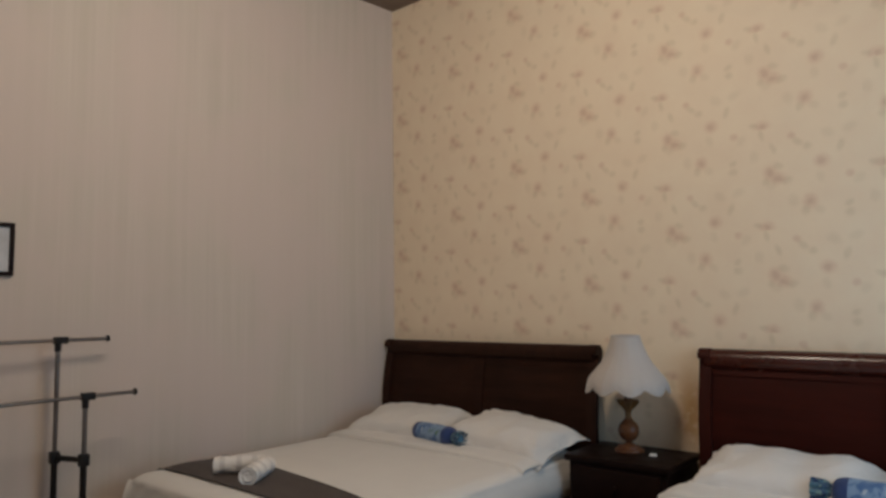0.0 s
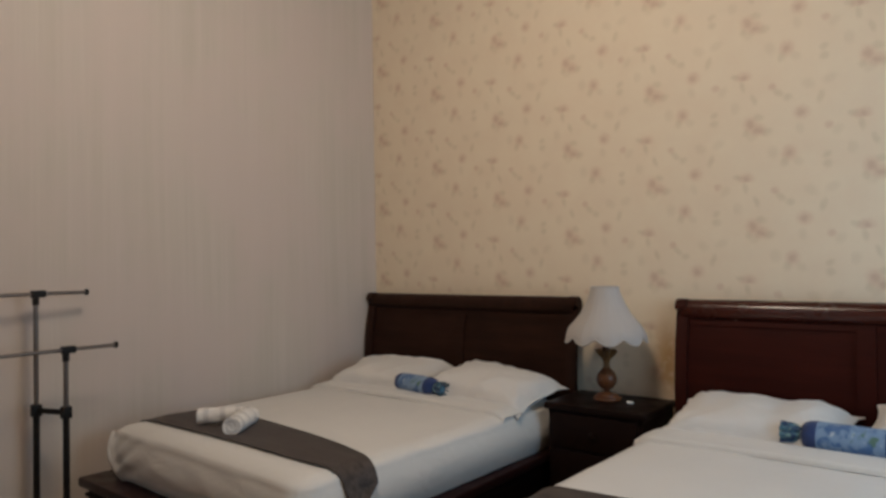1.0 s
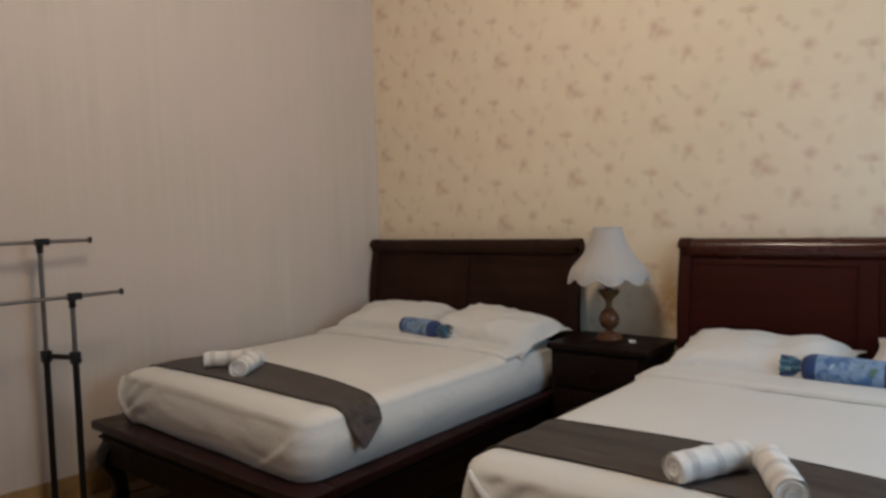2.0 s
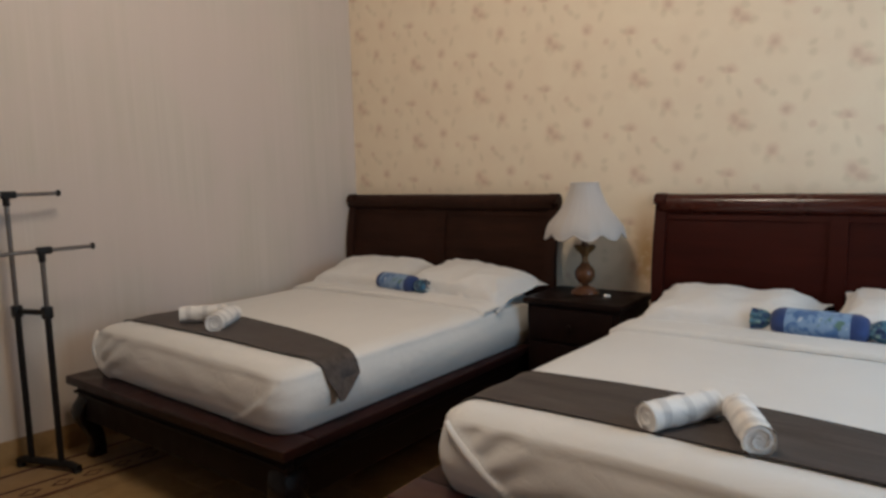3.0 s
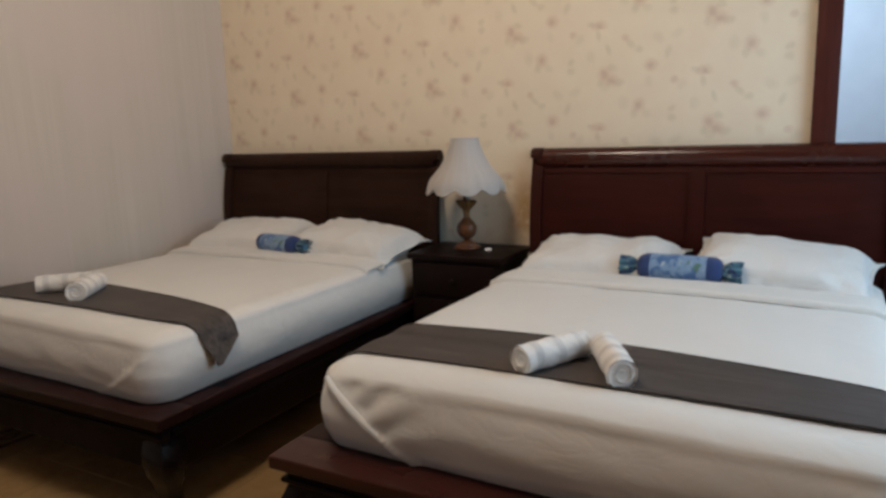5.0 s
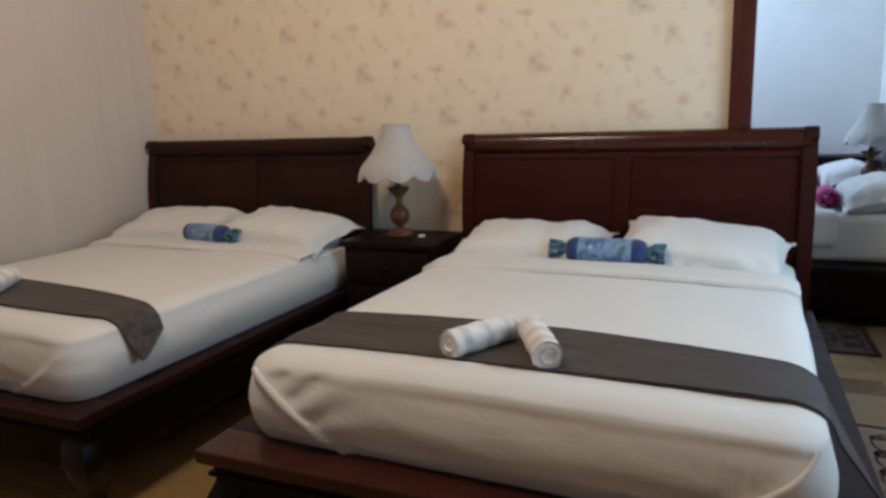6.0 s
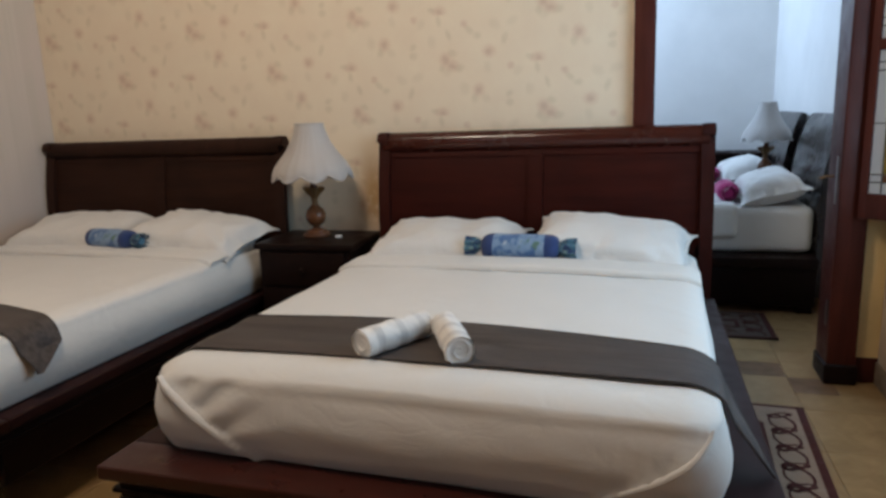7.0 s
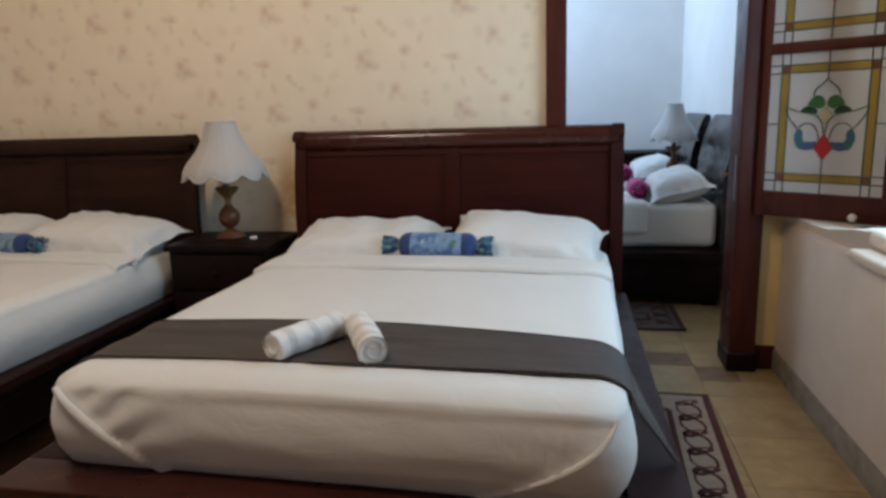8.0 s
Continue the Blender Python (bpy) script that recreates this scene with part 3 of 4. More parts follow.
            wx, wy = cx + px, py + (y0 + y1) / 2
        verts[key] = bm.verts.new((wx, wy, zz))
        return verts[key]

    nx, ny, nz = len(xs) - 1, len(ys) - 1, len(zs) - 1
    for i in range(nx):
        for j in range(ny):
            bm.faces.new([place(*q) for q in ((i, j, nz), (i + 1, j, nz), (i + 1, j + 1, nz), (i, j + 1, nz))])
    for i in range(nx):
        for k in range(nz):
            for j in (0, ny):
                bm.faces.new([place(*q) for q in ((i, j, k), (i + 1, j, k), (i + 1, j, k + 1), (i, j, k + 1))])
    for j in range(ny):
        for k in range(nz):
            for i in (0, nx):
                bm.faces.new([place(*q) for q in ((i, j, k), (i, j + 1, k), (i, j + 1, k + 1), (i, j, k + 1))])
    bm.faces.new([place(i, 0, 0) for i in range(nx + 1)] + [place(nx, j, 0) for j in range(1, ny + 1)] + [place(i, ny, 0) for i in range(nx - 1, -1, -1)] + [place(0, j, 0) for j in range(ny - 1, 0, -1)])
    t = thing("mattress", label, "mattress", (0, 0, 0), "sheeted mattresses")
    part("fitted_sheet", bm, M_SHEET, t, "", 80)
    # the top sheet's turned-down edge, before the pillows
    rows = []
    for i in range(61):
        x = (-1 + 2 * i / 60) * (hw + 0.004)
        e = min(1.0, max(0.0, (abs(x) - (hw - r)) / r))
        z = z1 + 0.012 * (1 - (x / hw) ** 2) + 0.005 - r * (1 - math.sqrt(1 - (0.74 * e) ** 2))
        y = fold_y + 0.012 * noise.noise(Vector((x * 2.5, seed, 1.0)))
        row = [(cx + x, y + d, z + h) for d, h in ((0.0, -0.004), (0.001, 0.008), (0.005, 0.016), (0.014, 0.021), (0.04, 0.021), (0.08, 0.023), (0.13, 0.026), (0.165, 0.025), (0.182, 0.016), (0.188, 0.0))]
        rows.append(row)
    part("turned_down_sheet", sheet(rows, 0.004), M_SHEET, t, "", 60)
    for side in (-1, 1) if folds > 1 else (-1,):
        pts = []
        for i in range(13):
            h = (z1 - z0 - 0.035) * (1 - i / 12)
            deep = z1 - z0 - h
            d = 0.02 + deep * folds if side < 0 else 0.03 + 5.0 * deep * deep
            q = h / (z1 - z0)
            out = 0.030 * math.sin(math.pi * min(1, q * 0.95 + 0.12)) - 0.020 * (1 - q) ** 2 + 0.004
            cut = rc - math.sqrt(max(0.0, rc * rc - max(0.0, rc - d) ** 2))
            pts.append((cx + side * (hw - d + 0.012), y0 + cut - out - 0.006, z0 + h + 0.004))
        part("corner_tuck", tube(pts, lambda f: (0.009 if side < 0 else 0.004) + 0.006 * math.sin(3.1 * f), 10), M_SHEET, t)
    return t


def runner(cx, hw, y_front, y_back, z1, tip, label, left_hang=0.12):
    """A satin bed runner laid over a mattress; its hanging end narrows to a point at tip."""
    n = 90
    rows = []
    top = z1 + 0.0205
    for i in range(n + 1):
        s = i / n
        x = -hw - 0.032 + s * (2 * hw + 0.064)
        e = max(0.0, (abs(x) - (hw - 0.085)) / 0.115)
        z = top + 0.012 * (1 - (x / hw) ** 2) - 0.012 - 0.085 * (1 - math.sqrt(max(0.0, 1 - min(1, e) ** 2)))
        row = []
        for j in range(17):
            v = j / 16
            y = y_front(s) + (y_back(s) - y_front(s)) * v
            w = noise.noise(Vector((x * 3, y * 6, cx)))
            row.append((cx + x, y, z + 0.003 * w + 0.002 * math.sin(v * 9 + x * 2)))
        rows.append(row)
    last = rows[-1]
    tx, ty, tz = tip
    for q in range(1, 15):
        f = q / 14
        row = []
        for j, p in enumerate(last):
            v = j / 16
            x = p[0] + (tx - p[0]) * f ** 1.5 + 0.012 * math.sin(math.pi * f)
            y = p[1] + (ty + 0.02 * (v - 0.5) - p[1]) * f ** 0.85
            z = p[2] + (tz - p[2]) * f
            row.append((x + 0.007 * math.sin(v * 7 + f * 2) * (1 - f), y, z))
        rows.append(row)
    first = rows[0]
    head = [[(p[0] - 0.008 * math.sin(f * 3), p[1], p[2] - left_hang * f) for p in first] for f in (1.0, 0.75, 0.5, 0.25)]
    bm = sheet(head + rows, 0.004)
    t = thing("bed_runner", label, "bed runner", (0, 0, 0), "bed runners")
    part("cloth", bm, M_RUNNER, t, "", 60)
    for j in (0, -1):
        part("hem", tube([(p[0], p[1], p[2] + 0.001) for p in [r[j] for r in head + rows]], 0.0022, 6), M_RUNNER, t, "stitched satin hem")
    return t


def pillow(at, size, tilt, turn, roll, puff, seed, label):
    """A flanged pillow, plump in the middle with pinched corners."""
    bm = bmesh.new()
    n = 36
    lx, ly = size
    tops, lows = [], []
    for i in range(n + 1):
        ra, rb = [], []
        for j in range(n + 1):
            u, v = 2 * i / n - 1, 2 * j / n - 1
            x = u * lx * (1 - 0.07 * (1 - v * v) * abs(u) ** 3)
            y = v * ly * (1 - 0.09 * (1 - u * u) * abs(v) ** 3)
            x, y = x * (1 + 0.035 * abs(u * v) ** 6), y * (1 + 0.05 * abs(u * v) ** 6)
            iu, iv = max(0, 1 - (abs(u) / 0.92) ** 3.0), max(0, 1 - (abs(v) / 0.90) ** 2.8)
            h = puff * (iu * iv) ** 0.33
            w = noise.noise(Vector((x * 7, y * 7, seed))) * 0.017 * min(1, h * 25) + noise.noise(Vector((x * 20, y * 16, seed + 4))) * 0.006
            for su in (-1, 1):
                for sv in (-1, 1):
                    dx, dy = 0.93 * lx * su - x, 0.9 * ly * sv - y
                    d = math.hypot(dx, dy)
                    w += 0.0065 * math.sin(11 * math.atan2(dy, dx) + seed + su) * math.exp(-((d - 0.10) / 0.08) ** 2)
            flop = 0.018 * noise.noise(Vector((u * 2.0, v * 2.0, seed + 9))) * (abs(u * v)) - 0.008 * (u * v) ** 4 - 0.010 * abs(u * v) ** 7
            ra.append((x, y, h * 1.12 + w + flop + 0.004))
            rb.append((x, y, -h * 0.72 + flop * 1.0 - 0.004 + w * 0.2))
        tops.append(ra), lows.append(rb)
    va = [[bm.verts.new(p) for p in r] for r in tops]
    vb = [[bm.verts.new(p) for p in r] for r in lows]
    for i in range(n):
        for j in range(n):
            bm.faces.new((va[i][j], va[i + 1][j], va[i + 1][j + 1], va[i][j + 1]))
            bm.faces.new((vb[i][j], vb[i][j + 1], vb[i + 1][j + 1], vb[i + 1][j]))
    rim = [(i, 0) for i in range(n)] + [(n, j) for j in range(n)] + [(i, n) for i in range(n, 0, -1)] + [(0, j) for j in range(n, 0, -1)]
    for p, q in zip(rim, rim[1:] + rim[:1]):
        bm.faces.new((va[p[0]][p[1]], vb[p[0]][p[1]], vb[q[0]][q[1]], va[q[0]][q[1]]))
    ob = link("pillow", bm, M_PILLOW, True, 70)
    ob.matrix_basis = pose(*at, tilt, roll, turn)
    return tagged(ob, label, "pillow", "white pillows")


def rolled_towel(at, length, radius, turn, label):
    """A rolled hand towel with a woven band and a spiral at its ends."""
    t = thing("rolled_towel", label, "towel", at, "rolled towels")
    t.rotation_euler = (0, 0, radians(turn))

    def wob(a, x):
        return radius * (1 + 0.025 * math.sin(x * 90 + 2 * math.sin(a)) + 0.08 * noise.noise(Vector((x * 16, math.cos(a) * 1.5, math.sin(a) * 1.5 + at[0]))))

    def ring_piece(x0, x1, grow, n):
        rows = []
        for i in range(n + 1):
            x = x0 + (x1 - x0) * i / n
            rows.append([(x, wob(a, x) * grow * math.cos(a), wob(a, x) * grow * math.sin(a)) for a in [2 * math.pi * k / 36 for k in range(37)]])
        bm = sheet(rows)
        bmesh.ops.remove_doubles(bm, verts=bm.verts[:], dist=1e-5)
        return bm

    h = length / 2
    body = ring_piece(-h, h, 1.0, 40)
    for s in (-1, 1):
        # spiral of the roll, hollowed towards its heart
        pts = []
        for i in range(90):
            f = i / 89
            a = f * 2 * math.pi * 1.6
            pts.append((s * (h - 0.004 - 0.006 * (1 - f)), radius * (0.12 + 0.83 * f) * math.cos(a), radius * (0.12 + 0.83 * f) * math.sin(a)))
        tube(pts, 0.0065, 6, body)
        ring = [body.verts.new((s * (h - 0.005), radius * 0.97 * math.cos(2 * math.pi * k / 30), radius * 0.97 * math.sin(2 * math.pi * k / 30))) for k in range(30)]
        body.faces.new(ring)
    part("roll", body, M_TERRY, t)
    for x in (-0.32, 0.02, 0.33):
        part("woven_band", ring_piece(x * length - 0.013, x * length + 0.013, 1.012, 3), M_TERRY_BAND, t, "flat grey woven band")
    return t


def candy_roll(at, length, radius, turn, label, cloth_mat=None, end_mat=None):
    """A cloth rolled up and tied at both ends like a sweet."""
    t = thing("tied_cloth_roll", label, "cloth roll", at, "tied cloth rolls")
    t.rotation_euler = (0, 0, radians(turn))
    h = length / 2

    def piece(x0, x1, fn, n=10, seg=40):
        rows = []
        for i in range(n + 1):
            x = x0 + (x1 - x0) * i / n
            rows.append([(x, fn(x, a) * math.cos(a), fn(x, a) * math.sin(a) * 0.94) for a in [2 * math.pi * k / seg for k in range(seg + 1)]])
        bm = sheet(rows)
        bmesh.ops.remove_doubles(bm, verts=bm.verts[:], dist=1e-5)
        return bm

    def body(x, a):
        q = min(1.0, (h * 0.70 - abs(x)) / 0.05)
        return radius * (0.42 + 0.58 * math.sqrt(max(0, 1 - (1 - q) ** 2))) * (1 + 0.03 * noise.noise(Vector((x * 20, a, at[0]))))

    part("body", piece(-h * 0.46, h * 0.46, body, 20), cloth_mat or M_BLUE, t)
    for s in (-1, 1):
        part("end_band", piece(s * h * 0.46, s * h * 0.70, body, 10), end_mat or M_NAVY, t, "navy band")

        def frill(x, a, s=s):
            f = (abs(x) - h * 0.70) / (h * 0.30)
            return radius * (0.46 + 0.22 * smooth(f * 2.2)) * (1 + (0.06 + 0.12 * f) * math.sin(a * 9 + 2 * s) + 0.05 * math.sin(a * 4))

        bm = piece(s * h * 0.70, s * h, frill, 8, 72)
        ring = [bm.verts.new((s * h * 0.93, 0.4 * radius * math.cos(2 * math.pi * k / 24), 0.4 * radius * math.sin(2 * math.pi * k / 24))) for k in range(24)]
        bm.faces.new(ring)
        part("ruffle", bm, M_RUFFLE if end_mat is None else end_mat, t, "gathered ruffle")
    return t


BED_A, BED_B = -2.725, -0.385
bed(BED_A, "dark teak platform bed with rolled headboard, beside the pink wall", 0.880, -0.036, 2.012, M_BROWN, M_BROWNV)
bed(BED_B, "dark teak platform bed with rolled headboard, beside the room opening", 0.926, -0.031, 1.978, M_HEAD, M_HEADV)
MZ = 0.705
sheeted_a = mattress(BED_A - 0.032, 0.788, 2.115, 4.04, 0.449, MZ, 1.0, 3.44, 0.55, "mattress in a tucked white cotton sheet, beside the wall")
sheeted = mattress(BED_B - 0.07, 0.80, 2.10, 4.02, 0.449, MZ, 7.0, 3.38, 1.35, "mattress in a tucked white cotton sheet, beside the opening")
pivot = Vector((BED_B - 0.07, 2.10, 0))
pivot_a = Vector((BED_A - 0.02, 2.10, 0))
sheeted_a.matrix_basis = Matrix.Translation(pivot_a) @ pose(0, 0, 0, 0, 0, -1.2) @ Matrix.Translation(-pivot_a)
sheeted.matrix_basis = Matrix.Translation(pivot) @ pose(0, 0, 0, 0, 0, -1.8) @ Matrix.Translation(-pivot)
laid_a = runner(BED_A - 0.032, 0.788, lambda s: 2.27 + 0.01 * s + 0.035 * max(0.0, (s - 0.78) / 0.22) ** 1.6, lambda s: 2.65 - 0.09 * s - 0.07 * s ** 4, MZ, (-1.892, 2.345, 0.548), "dark grey satin bed runner with one hanging pointed end")
laid_b = runner(BED_B - 0.07, 0.80, lambda s: 2.25 + 0.03 * s ** 3, lambda s: 2.58 + 0.035 * math.sin(3 * s) - 0.05 * s ** 3, MZ, (0.489, 2.335, 0.458), "dark grey satin bed runner lying across the sheet")
laid_a.matrix_basis, laid_b.matrix_basis = sheeted_a.matrix_basis.copy(), sheeted.matrix_basis.copy()
pillow((-3.06, 3.78, 0.776), (0.40, 0.245), 12, 2, 0, 0.085, 1.0, "plump white flanged pillow leaning near the wall")
pillow((-2.275, 3.80, 0.774), (0.37, 0.245), 10, -3, 5, 0.088, 5.0, "plump white flanged pillow with a drooping corner")
pillow((-0.785, 3.79, 0.760), (0.385, 0.245), 9, 1, 0, 0.080, 9.0, "plump white flanged pillow lying before the headboard")
pillow((0.012, 3.80, 0.769), (0.375, 0.245), 12, -4, 6, 0.084, 14.0, "plump white flanged pillow leaning on the headboard")
candy_roll((-2.69, 3.60, 0.782), 0.50, 0.060, -9, "blue printed cloth rolled and tied like a sweet")
candy_roll((-0.385, 3.605, 0.780), 0.52, 0.066, -2, "blue printed cloth rolled and tied, with green flowers")
rolled_towel((-0.553, 2.372, 0.762), 0.252, 0.042, 62, "white towel rolled up, with grey bands")
rolled_towel((-0.372, 2.368, 0.762), 0.252, 0.042, -64, "white towel rolled up, with grey bands")
rolled_towel((-3.02, 2.46, 0.764), 0.24, 0.042, 50, "white towel rolled up, with grey bands")
rolled_towel((-2.83, 2.44, 0.764), 0.25, 0.044, -56, "white towel rolled up, with grey bands")

# ---- nightstand and lamp ----


def nightstand():
    t = thing("nightstand", "dark carved wooden nightstand with drawers", "nightstand", (-1.575, 3.93, 0))
    hx, y0, y1 = 0.27, -0.20, 0.22
    part("top", box(-hx - 0.02, hx + 0.02, y0 - 0.025, y1, 0.715, 0.75, 0.012, 3), M_BLACKWOOD, t)
    part("body", box(-hx, hx, y0, y1, 0.10, 0.715, 0.006), M_BLACKWOOD, t)
    for z in (0.13, 0.325, 0.52):
        d = part("drawer", box(-hx + 0.03, hx - 0.03, y0 - 0.018, y0 + 0.01, z, z + 0.18, 0.006), M_BLACKWOOD, t)
        part("knob", lathe([(0.004, 0), (0.006, 0.012), (0.014, 0.018), (0.015, 0.026), (0.006, 0.032)], 14), M_BLACKWOOD, d).matrix_basis = pose(0, y0 - 0.016, z + 0.09, 90)
    for sx in (-1, 1):
        for y in (y0 + 0.03, y1 - 0.03):
            part("leg", lathe([(0.022, 0), (0.026, 0.02), (0.018, 0.05), (0.028, 0.09), (0.028, 0.10)], 14, (sx * (hx - 0.035), y, 0)), M_BLACKWOOD, t)


def table_lamp(at, label, wide=1.0):
    t = thing("table_lamp", label, "lamp", at)
    part("base", lathe([(0.074, 0), (0.078, 0.008), (0.074, 0.018), (0.060, 0.024), (0.056, 0.034), (0.036, 0.040), (0.022, 0.048)], 36), M_TURNED, t)
    part("ball", lathe([(0.016, 0.046), (0.018, 0.056), (0.034, 0.066), (0.050, 0.085), (0.057, 0.108), (0.055, 0.130), (0.044, 0.152), (0.028, 0.168), (0.020, 0.180)], 36), M_TURNED, t)
    part("collar", lathe([(0.019, 0.178), (0.017, 0.200), (0.021, 0.220), (0.044, 0.252), (0.056, 0.272), (0.050, 0.276), (0.026, 0.262)], 36, flute=lambda r, z, a: (r * (1 + (0.24 * math.cos(6 * a) if z > 0.24 else 0)), 0)), M_GOLD, t, "gilt leaf collar")
    part("stem", lathe([(0.018, 0.255), (0.022, 0.275), (0.016, 0.30), (0.012, 0.35), (0.008, 0.43)], 20), M_TURNED, t)
    pts = [(0.224, 0.343), (0.224, 0.360), (0.217, 0.381), (0.199, 0.408), (0.171, 0.438), (0.140, 0.475), (0.112, 0.525), (0.090, 0.578), (0.077, 0.622)]

    def scallop(r, z, a):
        low = max(0.0, 1 - (z - 0.343) / 0.09)
        return r * (1 - 0.035 * abs(math.cos(4.5 * a)) * (0.4 + low)), -0.036 * low * abs(math.sin(4.5 * a)) + 0.014 * low

    rows = []
    for r, z in pts:
        ring = []
        for i in range(97):
            a = 2 * math.pi * i / 96
            rr, dz = scallop(r, z, a)
            rr *= wide * (1 + 0.007 * math.sin(24 * a))
            ring.append((rr * math.cos(a), rr * math.sin(a), z + dz))
        rows.append(ring)
    part("shade", sheet(rows, 0.003), M_SHADE, t, "white scalloped bell shade", 80)
    rim = [(wide * 0.076 * math.cos(2 * math.pi * i / 40), wide * 0.076 * math.sin(2 * math.pi * i / 40), 0.623) for i in range(41)]
    part("shade_rim", tube(rim, 0.004, 8), M_SHADE, t)
    hem = [(*[scallop(0.225, 0.343, 2 * math.pi * i / 96)[0] * wide * c for c in (math.cos(2 * math.pi * i / 96), math.sin(2 * math.pi * i / 96))], 0.343 + scallop(0.225, 0.343, 2 * math.pi * i / 96)[1]) for i in range(97)]
    part("shade_hem", tube(hem, 0.005, 8), M_SHADE, t, "piped white hem")
    return t


nightstand()
table_lamp((-1.603, 3.955, 0.75), "turned wooden table lamp with white scalloped shade")
sw = link("lamp_switch", box(-0.018, 0.018, -0.009, 0.009, 0, 0.014, 0.004, 3), M_WHITE)
sw.matrix_basis = pose(-1.455, 3.92, 0.75, 0, 0, 20)
tagged(sw, "small white cord switch lying on the nightstand", "switch")

# ---- clothes rack ----


def clothes_rack():
    t = thing("clothes_rack", "black and steel double-rail clothes rack by the wall", "clothes rack")
    t.matrix_basis = pose(-3.59, 1.86, 0)
    for x, near, top in ((-0.09, -0.028, 1.402), (0.09, 0.040, 1.127)):
        for y in (near, near - 1.05):
            part("lower_post", tube([(x, y, 0.05), (x, y, 0.82)], 0.0155, 14), M_BLACK, t)
            part("upper_post", tube([(x, y, 0.82), (x, y, top - 0.01)], 0.0115, 14), M_STEEL, t)
            part("clamp", box(x - 0.022, x + 0.022, y - 0.022, y + 0.022, 0.79, 0.85, 0.007), M_BLACK, t)
            part("joint", box(x - 0.017, x + 0.017, y - 0.022, y + 0.045, top - 0.018, top + 0.018, 0.006), M_BLACK, t)
            part("joint_sleeve", tube([(x, y, top - 0.055), (x, y, top - 0.015)], 0.016, 12), M_BLACK, t)
        part("hanging_rail", tube([(x, near - 1.28, top), (x, near + 0.245, top)], 0.0095, 14), M_STEEL, t)
        for y in (near - 1.285, near + 0.24):
            part("end_stop", tube([(x, y, top), (x, y + 0.012, top)], 0.0165, 14), M_BLACK, t)
    lean = 0.068 / 0.18
    for y in (0.006, -1.044):
        part("cross_bar", tube([(-0.09, y - 0.034, 0.82), (0.09, y + 0.034, 0.82)], 0.014, 12), M_BLACK, t)
        part("foot", tube([(x, y + lean * x, z) for x, z in ((-0.17, 0.028), (-0.14, 0.042), (0.14, 0.042), (0.19, 0.026))], 0.020, 12), M_BLACK, t)
        for x in (-0.16, 0.18):
            part("foot_pad", lathe([(0.018, 0.0), (0.022, 0.004), (0.022, 0.014), (0.016, 0.022)], 14, (x, y + lean * x, 0)), M_BLACK, t)
    return t


clothes_rack()

frame_t = thing("picture_frame", "small dark framed print hanging on the pink wall", "picture")
frame_t.matrix_basis = pose(X0 + 0.003 + (1.513 - Y1) * SKEW, 1.513, 1.866, 0, 0, -5)
for z in (-0.135, 0.113):
    part("frame_bar", box(0, 0.02, -0.15, 0.15, z, z + 0.022, 0.004), M_BLACKWOOD, frame_t)
for y in (-0.15, 0.128):
    part("frame_bar", box(0, 0.02, y, y + 0.022, -0.113, 0.113, 0.004), M_BLACKWOOD, frame_t)
part("print", box(0.001, 0.008, -0.13, 0.13, -0.115, 0.115, 0), M_PAPER, frame_t, "pale grey print")
part("dark_shape", box(0.009, 0.010, -0.07, 0.075, -0.06, 0.03, 0), M_INK, frame_t)

# ---- stained glass shutter ----


def stained_leaf():
    """A tall wooden leaf with leaded panes, hinged on the frame's post and standing ajar."""
    t = thing("stained_glass_shutter", "dark wooden leaf with leaded stained-glass panes, standing ajar", "shutter", (1.143, 4.115, 0))
    t.rotation_euler = (0, 0, radians(-39))
    W, d = 0.512, 0.018
    part("stile", box(-0.012, 0.022, -d, d, 0.845, 2.45, 0.004), M_FRAME, t)
    part("stile", box(0.022 + W, 0.022 + W + 0.07, -d, d, 0.845, 2.45, 0.004), M_FRAME, t)
    for z0, z1 in ((0.845, 0.965), (1.605, 1.655), (2.295, 2.45)):
        part("rail", box(0.022, 0.022 + W, -d, d, z0, z1, 0.004), M_FRAME, t)
    for zb in (0.965, 1.655):
        pane(t, 0.022, zb, W, 0.64)
    knob = part("knob", lathe([(0.006, 0), (0.007, 0.02), (0.016, 0.026), (0.019, 0.038), (0.012, 0.048)], 18), M_WHITE, t, "white knob")
    knob.matrix_basis = pose(0.44, -d, 0.875, 90)
    return t


def flat(points, name, mat, parent, y=0.0, thick=0.006):
    bm = bmesh.new()
    a = [bm.verts.new((p[0], y - thick / 2, p[1])) for p in points]
    b = [bm.verts.new((p[0], y + thick / 2, p[1])) for p in points]
    n = len(points)
    for i in range(n):
        bm.faces.new((a[i], a[(i + 1) % n], b[(i + 1) % n], b[i]))
    bm.faces.new(a), bm.faces.new(b)
    return part(name, bm, mat, parent)


def rounded(points, closed=False):
    """Cut the corners of a line twice, to make it flow."""
    for _ in range(2):
        n = len(points)
        out = [] if closed else [points[0]]
        for i in range(n if closed else n - 1):
            (ax, az), (bx, bz) = points[i], points[(i + 1) % n]
            out += [(ax * 0.75 + bx * 0.25, az * 0.75 + bz * 0.25), (ax * 0.25 + bx * 0.75, az * 0.25 + bz * 0.75)]
        points = out if closed else out + [points[-1]]
    return points


